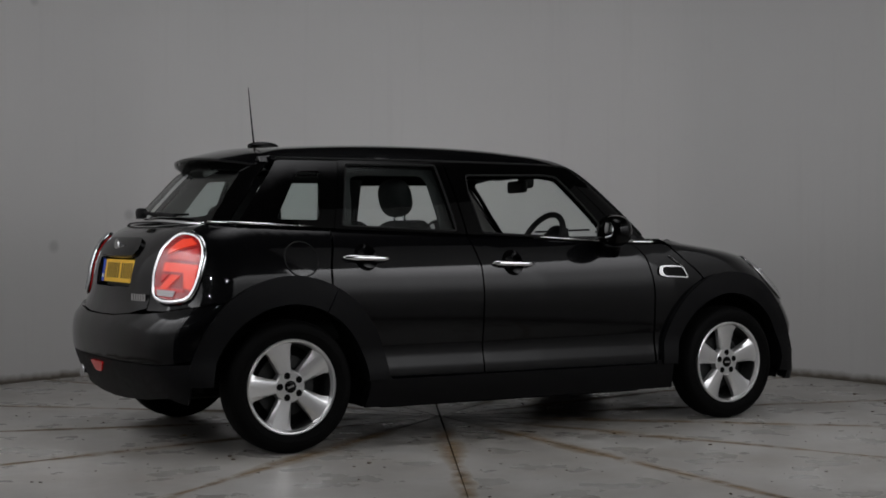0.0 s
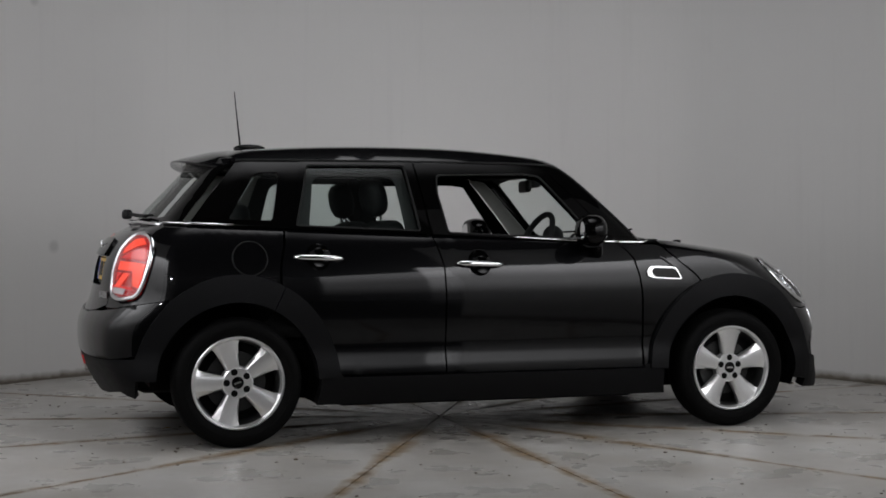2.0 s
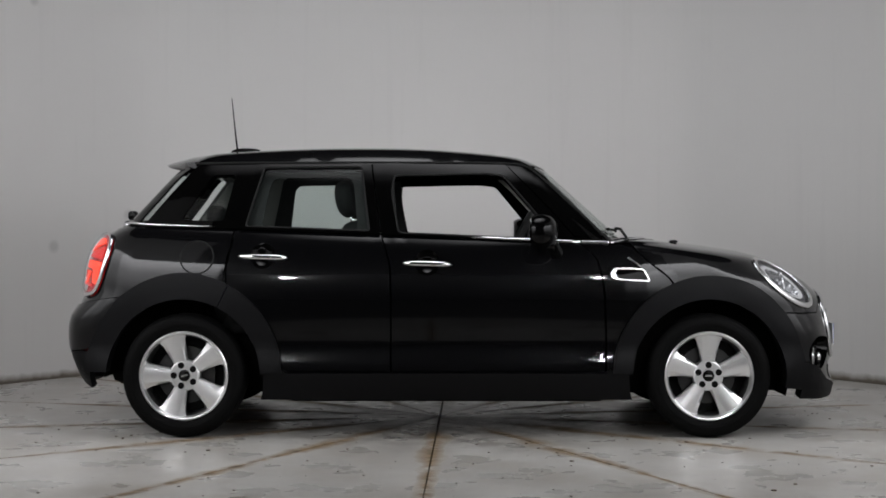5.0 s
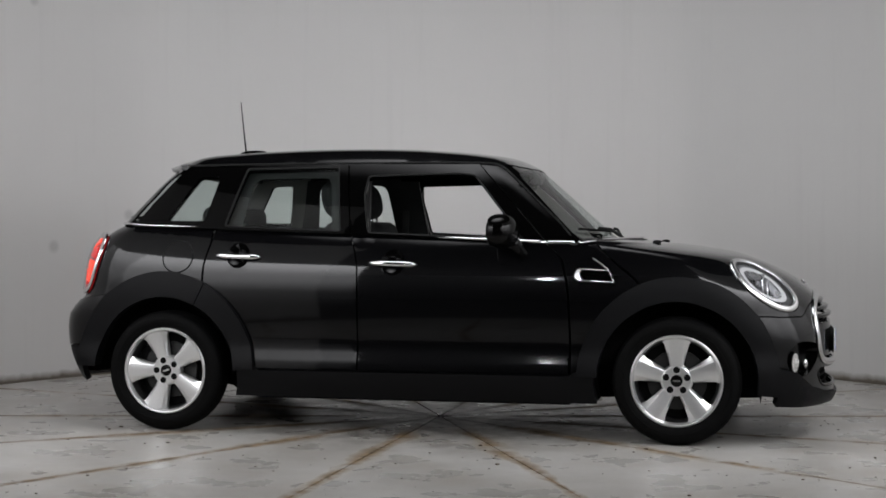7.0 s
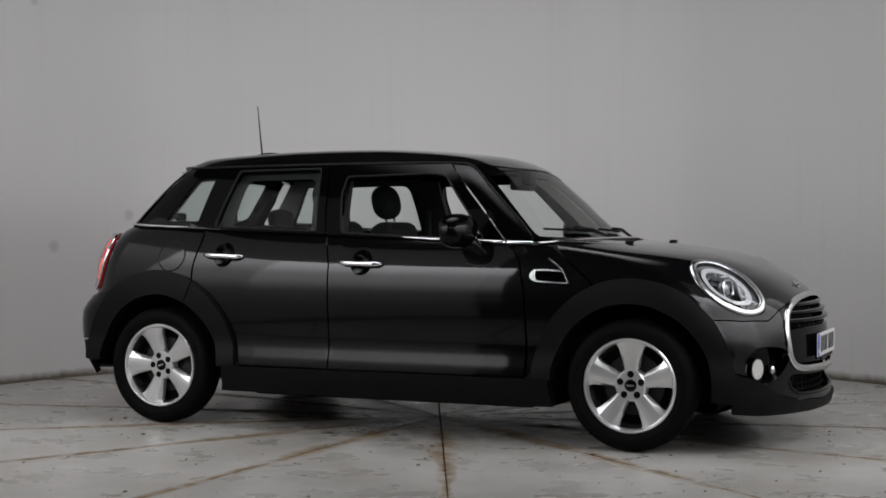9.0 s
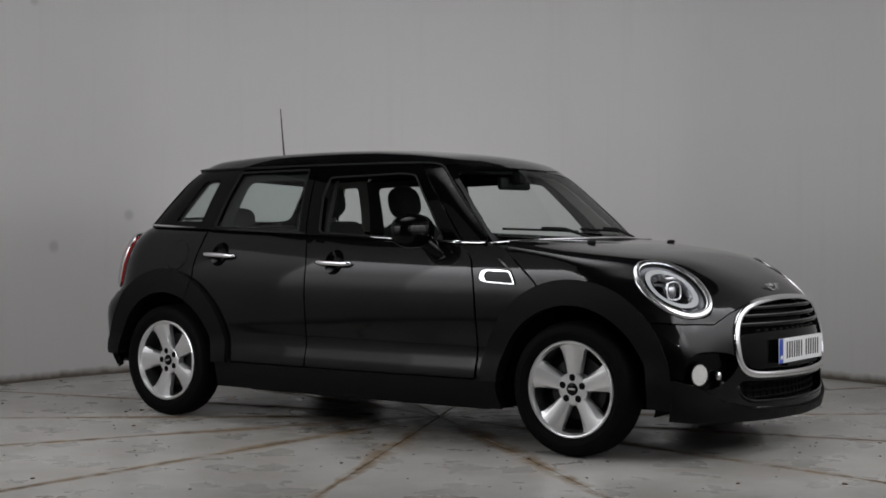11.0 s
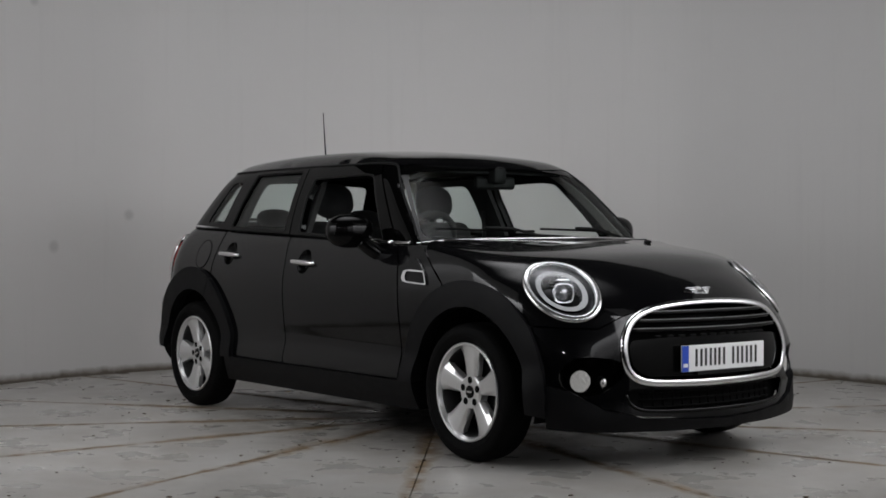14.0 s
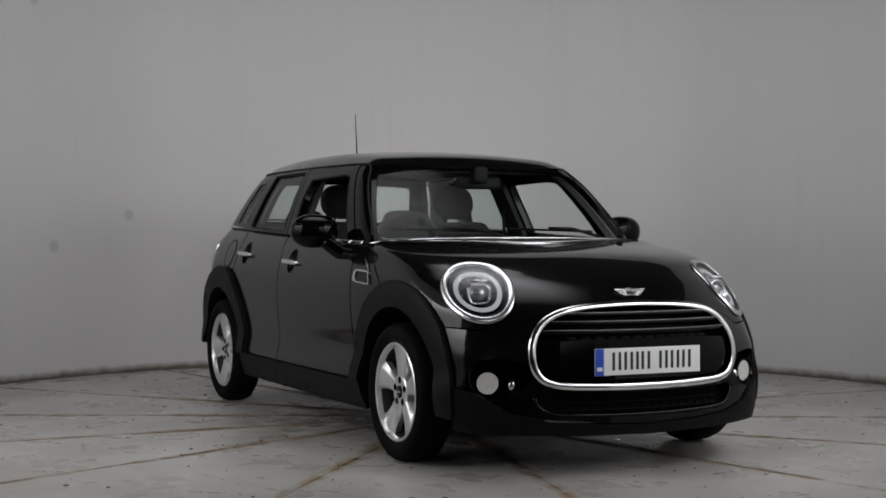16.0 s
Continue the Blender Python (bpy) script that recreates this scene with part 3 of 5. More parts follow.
def doors_and_sides():
    arch_r = lambda a, b, n=14: arc(AR, HUB, 0.466, a, b, n)
    arch_f = lambda a, b, n=14: arc(AF, HUB, 0.466, a, b, n)
    front = [(-0.316, 0.99), (0.28, 0.962), (0.657, 0.948), (0.70, 0.915), (0.733, 0.873), (0.757, 0.78), (0.768, 0.70), (0.776, 0.50), (0.772, 0.325), (-0.267, 0.325), (-0.267, 0.70), (-0.272, 0.84), (-0.29, 0.91)]
    rear = [(-1.044, 1.016), (-0.324, 0.99), (-0.298, 0.91), (-0.280, 0.84), (-0.275, 0.70), (-0.275, 0.325)] + arch_r(3, 64) + [(-1.076, 0.76), (-1.074, 0.84), (-1.062, 0.90), (-1.05, 0.95)]
    wing = [(0.665, 0.945), (0.86, 0.945), (0.905, 0.93), (1.0, 0.85), (1.09, 0.776)] + arch_f(112, 178) + [(0.786, 0.325), (0.786, 0.50), (0.778, 0.70), (0.767, 0.78), (0.743, 0.873), (0.708, 0.915)]
    for view, s in ((RIGHT, -1), (LEFT, 1)):
        panel("front_door", straight(front, 0.025), view, low, PAINT, CAR, "gloss black front door", holes=[cup_ring(*HANDLES[0])])
        panel("rear_door", straight(rear, 0.025), view, low, PAINT, CAR, "gloss black rear door", holes=[cup_ring(*HANDLES[1])])
        panel("front_wing", straight(wing, 0.025), view, low, PAINT, CAR, "gloss black front wing")
        panel("sill", straight(arc(AR, HUB, 0.392, -17, 5, 6) + [(-0.80, 0.338), (-0.78, 0.318), (0.78, 0.318), (0.80, 0.338)] + arc(AF, HUB, 0.392, 175, 197, 6), 0.03), view, low, CLADDING, CAR, "black plastic sill cladding", lift=0.010, depth=0.06)
        # arch cladding, in two pieces as on the doors
        for cx, a, b in ((AR, 2, 63.2), (AR, 63.8, 177), (AF, -8, 178)):
            r0, r1 = (0.470, 0.017) if cx > 0 else (0.480, 0.020)
            ring = [arc(cx, HUB, r0 + r1 * math.sin(radians(t)) ** 2, t, t, 1)[0] for t in np.linspace(a, b, 44)] + arc(cx, HUB, 0.376, b, a, 36)
            panel("wheel_arch", straight(ring, 0.03), view, low, CLADDING, CAR, "black plastic wheel arch trim", lift=0.026, depth=0.07, step=0.03)
        # inner liner with the wheel openings cut out
        liner = [(-1.70, 0.98), (-1.04, 0.99), (0.60, 0.93), (0.9, 0.90), (1.45, 0.82), (1.66, 0.62), (1.69, 0.40), (1.69, 0.33)] + arc(AF, HUB, 0.392, 4, 188, 30) + arc(AR, HUB, 0.392, -8, 176, 30) + [(-1.70, 0.36), (-1.74, 0.6)]
        panel("inner_liner", straight(liner, 0.05), view, low, DARK, CAR, lift=-0.035, depth=0.02, step=0.07, back=True)
        # wheel housings; their low ends are dark plates that stand in for shade
        for cx in (AR, AF):
            bm = bmesh.new()
            pts = arc(cx, HUB, 0.40, *((-17, 182) if cx < 0 else (-15, 197)), 40)
            rows = [[bm.verts.new((x, s * y, z)) for x, z in pts] for y in (0.76, 0.50)]
            for k in range(len(pts) - 1):
                bm.faces.new((rows[0][k], rows[0][k + 1], rows[1][k + 1], rows[1][k]))
            bm.faces.new(rows[1])
            part("wheel_housing", bm, DARK, CAR)


def ends():
    seam = [(1.63, -0.77, 0.612), (1.76, -0.68, 0.604), (1.86, -0.57, 0.603), (1.905, -0.485, 0.652), (1.94, -0.30, 0.705), (1.955, -0.12, 0.716), (1.955, 0, 0.717)]
    arch = [tuple(p) for p in via(RIGHT, arc(AF, HUB, 0.466, 110, 42, 16), low)]
    top = [(1.10, 0, 0.97), (1.075, -0.15, 0.967), (1.03, -0.30, 0.963), (0.97, -0.48, 0.957), (0.915, -0.62, 0.95), (0.90, -0.70, 0.936)]
    side = [tuple(p) for p in via(RIGHT, [(0.935, 0.915), (1.0, 0.858), (1.095, 0.782)], low)]
    line = top + side + arch + seam
    full = line + [(x, -y, z) for x, y, z in line[::-1] if abs(y) > 1e-6]
    lamps = [on_nose(rounded(HEAD, 0.03)), on_nose(rounded(mirrored(HEAD), 0.03))]
    panel("bonnet", straight(on_nose(full), 0.03), NOSE, low, PAINT, CAR, "gloss black clamshell bonnet", holes=lamps, step=0.03)
    # bumper with the grille, air intake and fog lamp openings
    seam_low = [(x - 0.004, y, z - 0.007) for x, y, z in seam]
    arch_low = [tuple(p) for p in via(RIGHT, arc(AF, HUB, 0.466, 41, 9, 10), low)]
    edge = [(1.82, -0.69, 0.352), (1.90, -0.58, 0.275), (1.97, -0.42, 0.238), (2.0, -0.2, 0.228), (2.0, 0, 0.225)]
    right = seam_low[::-1] + arch_low + edge
    full = right + [(x, -y, z) for x, y, z in right[::-1] if abs(y) > 1e-6]
    holes = [on_nose(via(FRONT, rounded(GRILLE, 0.03), low)), on_nose(via(FRONT, rounded(INTAKE, 0.03), low)), on_nose(FOG_RIGHT), on_nose(mirrored(FOG_RIGHT))]
    panel("front_bumper", straight(on_nose(full), 0.03), NOSE, low, PAINT, CAR, "gloss black front bumper", holes=holes, step=0.03)
    low_arch = [tuple(p) for p in via(RIGHT, arc(AF, HUB, 0.466, 8, -14, 8), low)]
    bottom = [(1.78, -0.70, 0.192), (1.92, -0.52, 0.182), (2.0, -0.3, 0.177), (2.03, 0, 0.175)]
    up = [(x, y, z - 0.006) for x, y, z in edge[::-1]]
    right = up + low_arch + bottom
    full = right + [(x, -y, z) for x, y, z in right[::-1] if abs(y) > 1e-6]
    panel("splitter", straight(on_nose(full), 0.03), NOSE, low, CLADDING, CAR, "black plastic chin spoiler", lift=0.012, depth=0.05, step=0.04)
    for view, F, name, pts in ((NOSE, low, "nose_liner", both([(1.0, -0.70, 0.9), (1.45, -0.72, 0.82), (1.66, -0.74, 0.60), (1.72, -0.7, 0.36), (1.75, -0.68, 0.2), (1.95, -0.3, 0.19), (2.0, 0, 0.19)])),
                               (TAIL, low, "tail_liner", both([(-1.62, -0.6, 1.0), (-1.64, -0.74, 0.70), (-1.72, -0.72, 0.5), (-1.76, -0.70, 0.3), (-1.87, -0.3, 0.24), (-1.88, 0, 0.24)]))):
        panel(name, straight(view.flat(np.array(pts)), 0.06), view, F, DARK, CAR, lift=-0.10, depth=0.02, step=0.09, back=True)
    # tail: quarter panels, hatch, bumper
    arch = [tuple(p) for p in via(RIGHT, arc(AR, HUB, 0.466, 64.5, 123, 14), low)]
    door = [tuple(p) for p in via(RIGHT, [(-1.053, 1.018), (-1.06, 0.95), (-1.072, 0.90), (-1.084, 0.84), (-1.086, 0.76)], low)]
    foot = [(-1.72, -0.74, 0.672), (-1.81, -0.62, 0.652), (-1.84, -0.495, 0.65)]
    rise = [(-1.83, -0.480, 0.76), (-1.80, -0.480, 0.87), (-1.75, -0.485, 0.97), (-1.67, -0.50, 1.045)]
    belt = [tuple(p) for p in via(RIGHT, [(-1.60, 1.04), (-1.48, 1.035), (-1.3, 1.029)], low)]
    quarter = door + arch + foot + rise + belt
    for m in (0, 1):
        q = mirrored(quarter) if m else quarter
        t = mirrored(TAIL_LAMP) if m else TAIL_LAMP
        panel("rear_quarter", straight(on_tail(q), 0.03), TAIL, low, PAINT, CAR, "gloss black rear quarter panel", holes=[on_tail(rounded(t, 0.03))], step=0.035)
    right = [(-1.66, 0, 1.055), (-1.66, -0.25, 1.053), (-1.665, -0.493, 1.046), (-1.75, -0.478, 0.97), (-1.80, -0.473, 0.87), (-1.83, -0.473, 0.76), (-1.84, -0.485, 0.66), (-1.88, -0.36, 0.635), (-1.9, -0.2, 0.622), (-1.9, 0, 0.62)]
    recess = on_tail(via(REAR, cornered([(-0.285, 0.888), (0.285, 0.888), (0.275, 0.748), (-0.275, 0.748)], 0.03, 0.03), low))
    panel("tailgate", straight(on_tail(right + [(x, -y, z) for x, y, z in right[-2:0:-1]]), 0.03), TAIL, low, PAINT, CAR, "gloss black tailgate", step=0.035, holes=[recess], depth=0.05)
    arch = [tuple(p) for p in via(RIGHT, arc(AR, HUB, 0.466, 124, 163, 10), low)]
    ridge = [(-1.9, 0, 0.612), (-1.9, -0.2, 0.614), (-1.88, -0.37, 0.627), (-1.84, -0.49, 0.630), (-1.80, -0.62, 0.642), (-1.72, -0.74, 0.664)]
    mid = [(-1.80, -0.69, 0.432), (-1.88, -0.53, 0.425), (-1.93, -0.28, 0.42), (-1.95, 0, 0.42)]
    right = ridge + arch + mid
    panel("rear_bumper", straight(on_tail(right + [(x, -y, z) for x, y, z in right[-2:0:-1]]), 0.03), TAIL, low, PAINT, CAR, "gloss black rear bumper", lift=0.008, depth=0.03, step=0.035)
    arch = [tuple(p) for p in via(RIGHT, arc(AR, HUB, 0.466, 165, 188, 8), low)]
    bottom = [(-1.80, -0.66, 0.27), (-1.86, -0.45, 0.235), (-1.88, -0.2, 0.215), (-1.88, 0, 0.21)]
    right = [(x, y, z - 0.006) for x, y, z in mid[::-1]] + arch + bottom
    panel("rear_valance", straight(on_tail(right + [(x, -y, z) for x, y, z in right[-2:0:-1]]), 0.03), TAIL, low, CLADDING, CAR, "black plastic rear valance", lift=0.004, depth=0.03, step=0.04)


HEAD = [(1.538, -0.615, 0.870), (1.617, -0.510, 0.858), (1.694, -0.490, 0.824), (1.790, -0.515, 0.745), (1.850, -0.55, 0.668), (1.838, -0.60, 0.631), (1.775, -0.670, 0.636), (1.685, -0.722, 0.685), (1.605, -0.735, 0.748), (1.553, -0.72, 0.81), (1.525, -0.675, 0.852)]
TAIL_LAMP = [(-1.707, -0.545, 0.994), (-1.66, -0.65, 0.984), (-1.654, -0.71, 0.933), (-1.67, -0.735, 0.857), (-1.706, -0.74, 0.757), (-1.744, -0.715, 0.695), (-1.808, -0.62, 0.682), (-1.828, -0.53, 0.712), (-1.821, -0.505, 0.78), (-1.803, -0.505, 0.86), (-1.769, -0.51, 0.935)]
HALF = [(0, 0.703), (0.26, 0.692), (0.40, 0.66), (0.475, 0.60), (0.507, 0.52), (0.492, 0.43), (0.42, 0.382), (0.22, 0.37), (0, 0.368)]
GRILLE = [(y, z) for y, z in HALF] + [(-y, z) for y, z in HALF[-2:0:-1]]
HALF = [(0, 0.343), (0.30, 0.345), (0.47, 0.35), (0.485, 0.31), (0.43, 0.265), (0.25, 0.254), (0, 0.252)]
INTAKE = [(y, z) for y, z in HALF] + [(-y, z) for y, z in HALF[-2:0:-1]]
FOG_RIGHT = rounded([(1.797, -0.73, 0.425), (1.84, -0.69, 0.482), (1.90, -0.59, 0.485), (1.94, -0.515, 0.465), (1.945, -0.505, 0.41), (1.90, -0.59, 0.335), (1.84, -0.69, 0.325), (1.802, -0.73, 0.37)], 0.03)


def underside():
    bm = bmesh.new()
    box(bm, (0.0, 0, 0.235), (1.56, 1.40, 0.14), 0.02)
    part("floor_pan", bm, DARK, CAR)
    bm = bmesh.new()
    box(bm, (1.32, 0, 0.36), (0.75, 0.96, 0.30), 0.05)
    part("engine_tray", bm, DARK, CAR)
    bm = bmesh.new()
    box(bm, (-1.30, 0, 0.36), (0.85, 0.96, 0.26), 0.05)
    part("boot_floor", bm, DARK, CAR)
    bm = bmesh.new()
    lathe(bm, [(0.032, 0.0), (0.036, 0.004), (0.036, 0.16), (0.030, 0.16), (0.030, 0.01)], 24, Matrix.Translation((-1.905, 0.42, 0.305)) @ Matrix.Rotation(radians(-90), 4, "Z"))
    part("exhaust_pipe", bm, CHROME, CAR, "chrome exhaust tailpipe")


def cabin_shell():
    quarter = [(-1.505, 1.036), (-1.40, 1.17), (-1.30, 1.29), (-1.255, 1.345), (-0.935, 1.347), (-1.012, 1.024)]
    quarter_hole = [(-1.315, 1.066), (-1.17, 1.292), (-1.055, 1.297), (-1.066, 1.24), (-1.104, 1.062)]
    rear_frame = [(-1.033, 1.022), (-0.949, 1.347), (-0.379, 1.350), (-0.328, 0.996)]
    rear_hole = [(-0.992, 1.036), (-0.914, 1.332), (-0.425, 1.336), (-0.378, 1.012)]
    rear_inner = [(-0.925, 1.02), (-0.88, 1.305), (-0.47, 1.310), (-0.435, 1.0)]
    front_frame = [(-0.320, 0.995), (-0.371, 1.350), (0.297, 1.344), (0.50, 1.13), (0.655, 0.955)]
    front_hole = [(-0.236, 1.003), (-0.272, 1.20), (-0.262, 1.290), (0.20, 1.300), (0.285, 1.290), (0.44, 1.105), (0.545, 0.968)]
    pillar = [(0.305, 1.344), (0.400, 1.335), (0.465, 1.29), (0.595, 1.165), (0.725, 1.04), (0.775, 0.985), (0.775, 0.952), (0.665, 0.952), (0.51, 1.13)]
    for view in (RIGHT, LEFT):
        hole = cornered(quarter_hole, 0.02)
        panel("rear_pillar", straight(quarter, 0.03), view, cabin, GLOSS, CAR, "gloss black rear pillar panel", holes=[hole], depth=0.03, back=True)
        panel("pillar_lining", straight(quarter, 0.04), view, cabin, LINING, CAR, "pale grey rear pillar lining", holes=[cornered([(-1.33, 1.055), (-1.175, 1.30), (-1.045, 1.305), (-1.056, 1.24), (-1.094, 1.052)], 0.02)], lift=-0.036, depth=0.006, back=True)
        panel("quarter_window", hole, view, cabin, GLASS, CAR, "fixed rear quarter glass", lift=-0.004, depth=0.004)
        hole = cornered(rear_hole, 0.015)
        d = panel("rear_door_frame", straight(rear_frame, 0.03), view, cabin, GLOSS, CAR, "gloss black rear door window frame", holes=[hole], lift=0.004, depth=0.04, back=True)
        panel("rear_door_window", hole, view, cabin, GLASS, CAR, "closed rear door window", lift=-0.008, depth=0.004)
        strip("window_seal", cornered(rear_hole, 0.015), view, cabin, 0.006, TRIM, CAR, closed=True, sides=6)
        panel("window_surround", straight(rear_frame, 0.04), view, cabin, CABIN, CAR, "dark inner trim round the rear door window", holes=[cornered(rear_inner, 0.05)], lift=-0.05, depth=0.006, back=True)
        hole = cornered(front_hole, 0.02)
        panel("front_door_frame", straight(front_frame, 0.03), view, cabin, GLOSS, CAR, "gloss black front door frame with its window wound down", holes=[hole], lift=0.004, depth=0.04, back=True)
        strip("window_seal", hole, view, cabin, 0.006, TRIM, CAR, closed=True, sides=6)
        panel("windscreen_pillar", straight(pillar, 0.03), view, cabin, GLOSS, CAR, "gloss black windscreen pillar", depth=0.035, back=True, step=0.025)
        panel("pillar_lining", straight(pillar, 0.03), view, cabin, LINING, CAR, "grey cloth pillar lining", lift=-0.040, depth=0.006, back=True)
        gutter = [(-1.25, 1.352), (-0.95, 1.355), (-0.38, 1.357), (0.10, 1.355), (0.30, 1.351), (0.39, 1.342), (0.458, 1.297), (0.588, 1.173), (0.718, 1.048), (0.768, 0.99)]
        strip("roof_gutter", rounded(gutter, 0.04, False), view, cabin, 0.006, TRIM, CAR, lift=0.002, sides=6)
    # roof
    edge = [(-1.33, 0), (-1.32, -0.3), (-1.285, -0.5), (-1.26, -0.552), (-0.95, -0.573), (-0.38, -0.584), (0.10, -0.578), (0.30, -0.566), (0.42, -0.545), (0.475, -0.42), (0.515, -0.25), (0.53, 0)]
    full = edge + [(x, -y) for x, y in edge[-2:0:-1]]
    panel("roof", straight(full, 0.035), TOP, cabin, PAINT, CAR, "gloss black roof", lift=0.003, depth=0.02, step=0.045)
    panel("headlining", straight([(x * 0.97, y * 0.96) for x, y in full], 0.06), TOP, cabin, CABIN, CAR, "dark cloth headlining", lift=-0.035, depth=0.01, step=0.08, back=True)
    # windscreen and rear window, each in a black border
    half = [(0, 0.965), (0.40, 0.958), (0.715, 0.95), (0.66, 1.12), (0.575, 1.325), (0.40, 1.352), (0, 1.366)]
    outer = [(y, z) for y, z in half] + [(-y, z) for y, z in half[-2:0:-1]]
    half = [(0, 0.985), (0.40, 0.98), (0.695, 0.975), (0.643, 1.12), (0.562, 1.298), (0.38, 1.322), (0, 1.335)]
    inner = cornered([(y, z) for y, z in half] + [(-y, z) for y, z in half[-2:0:-1]], 0.05)
    panel("windscreen_border", straight(outer, 0.03), FRONT, cabin, GLOSS, CAR, holes=[inner], depth=0.01, back=True)
    panel("windscreen", inner, FRONT, cabin, SCREEN_GLASS, CAR, "clear curved windscreen", lift=-0.002, depth=0.004, step=0.06)
    half = [(0, 1.045), (0.50, 1.04), (0.672, 1.045), (0.615, 1.20), (0.545, 1.335), (0.3, 1.36), (0, 1.365)]
    outer = [(y, z) for y, z in half] + [(-y, z) for y, z in half[-2:0:-1]]
    half = [(0, 1.075), (0.45, 1.075), (0.545, 1.085), (0.47, 1.30), (0, 1.32)]
    inner = cornered([(y, z) for y, z in half] + [(-y, z) for y, z in half[-2:0:-1]], 0.04)
    panel("rear_window_border", straight(outer, 0.03), REAR, cabin, GLOSS, CAR, holes=[inner], depth=0.01, back=True)
    panel("rear_window", inner, REAR, cabin, GLASS, CAR, "sloping rear window", lift=-0.002, depth=0.004, step=0.06)


def brightwork():
    belt = [(-1.60, 1.043), (-1.486, 1.037), (-1.049, 1.022), (-0.32, 0.995), (0.273, 0.965), (0.661, 0.952), (0.80, 0.950)]
    for view in (RIGHT, LEFT):
        cuts = [-1.60, -1.045, -0.318, 0.661, 0.80]
        for a, b in zip(cuts, cuts[1:]):
            xs = np.linspace(a + 0.003, b - 0.003, 24)
            strip("waist_strip", [(x, np.interp(x, *zip(*belt))) for x in xs], view, low, 0.0085, CHROME, CAR, "bright chrome waistline strip", lift=0.013, flat=0.6, sides=8)
    rows = [(0.81, -0.738, 0.954), (0.885, -0.64, 0.964), (0.95, -0.49, 0.972), (1.01, -0.30, 0.976), (1.05, -0.15, 0.978), (1.07, 0, 0.979)]
    rows = rows + [(x, -y, z) for x, y, z in rows[-2::-1]]
    P = rounded(rows, 0.04, False)
    v, f = tube(P, 0.006, False, 8)
    mesh_object("scuttle_strip", v, f, CHROME, CAR, "chrome strip round the bonnet's rear edge")
    bm = bmesh.new()
    for s in (-1, 1):
        box(bm, (0.93, s * 0.33, 0.962), (0.18, 0.62, 0.02), 0.008, Matrix.Rotation(radians(s * 14), 4, "Z"))
    part("scuttle_panel", bm, TRIM, CAR)
    rail = [(-1.70, 0, 1.062), (-1.69, -0.25, 1.058), (-1.655, -0.45, 1.048), (-1.61, -0.56, 1.043)]
    v, f = tube(rounded([(x, -y, z) for x, y, z in rail[:0:-1]] + rail, 0.04, False), 0.009, False, 8)
    mesh_object("tail_strip", v, f, CHROME, CAR, "chrome strip under the rear window")


def handle(x, z, s):
    view = RIGHT if s < 0 else LEFT
    ring = np.array(cup_ring(x, z))
    mid = ring.mean(0)
    verts, faces, n = [], [], len(ring)
    for k in (1.0, 0.93, 0.82, 0.66, 0.45, 0.22):
        verts += list(view.lay(mid + (ring - mid) * k, low, 0.001 - 0.034 * (1 - k ** 2.4))[0])
    for k in range(5):
        faces += [(k * n + i, k * n + (i + 1) % n, (k + 1) * n + (i + 1) % n, (k + 1) * n + i) for i in range(n)]
    faces.append(tuple(range(5 * n, 6 * n)))
    mesh_object("handle_cup", verts, faces, GLOSS, CAR, "round recessed cup behind the door handle")
    xs = np.linspace(-0.122, 0.122, 21)
    P = []
    for d in xs:
        q = view.lay([(x + d, z - 0.03 * d)], low)[0][0]
        P.append(q + np.array([0, s * (0.006 + 0.022 * (1 - (d / 0.122) ** 4)), 0]))
    rad = [0.013 * (1 - 0.75 * abs(d / 0.122) ** 6) for d in xs]
    v, f = tube(P, rad, False, 12, 0.7, np.tile([0, s, 0.0], (len(P), 1)))
    mesh_object("door_handle", v, f, CHROME, CAR, "chrome bar door handle")


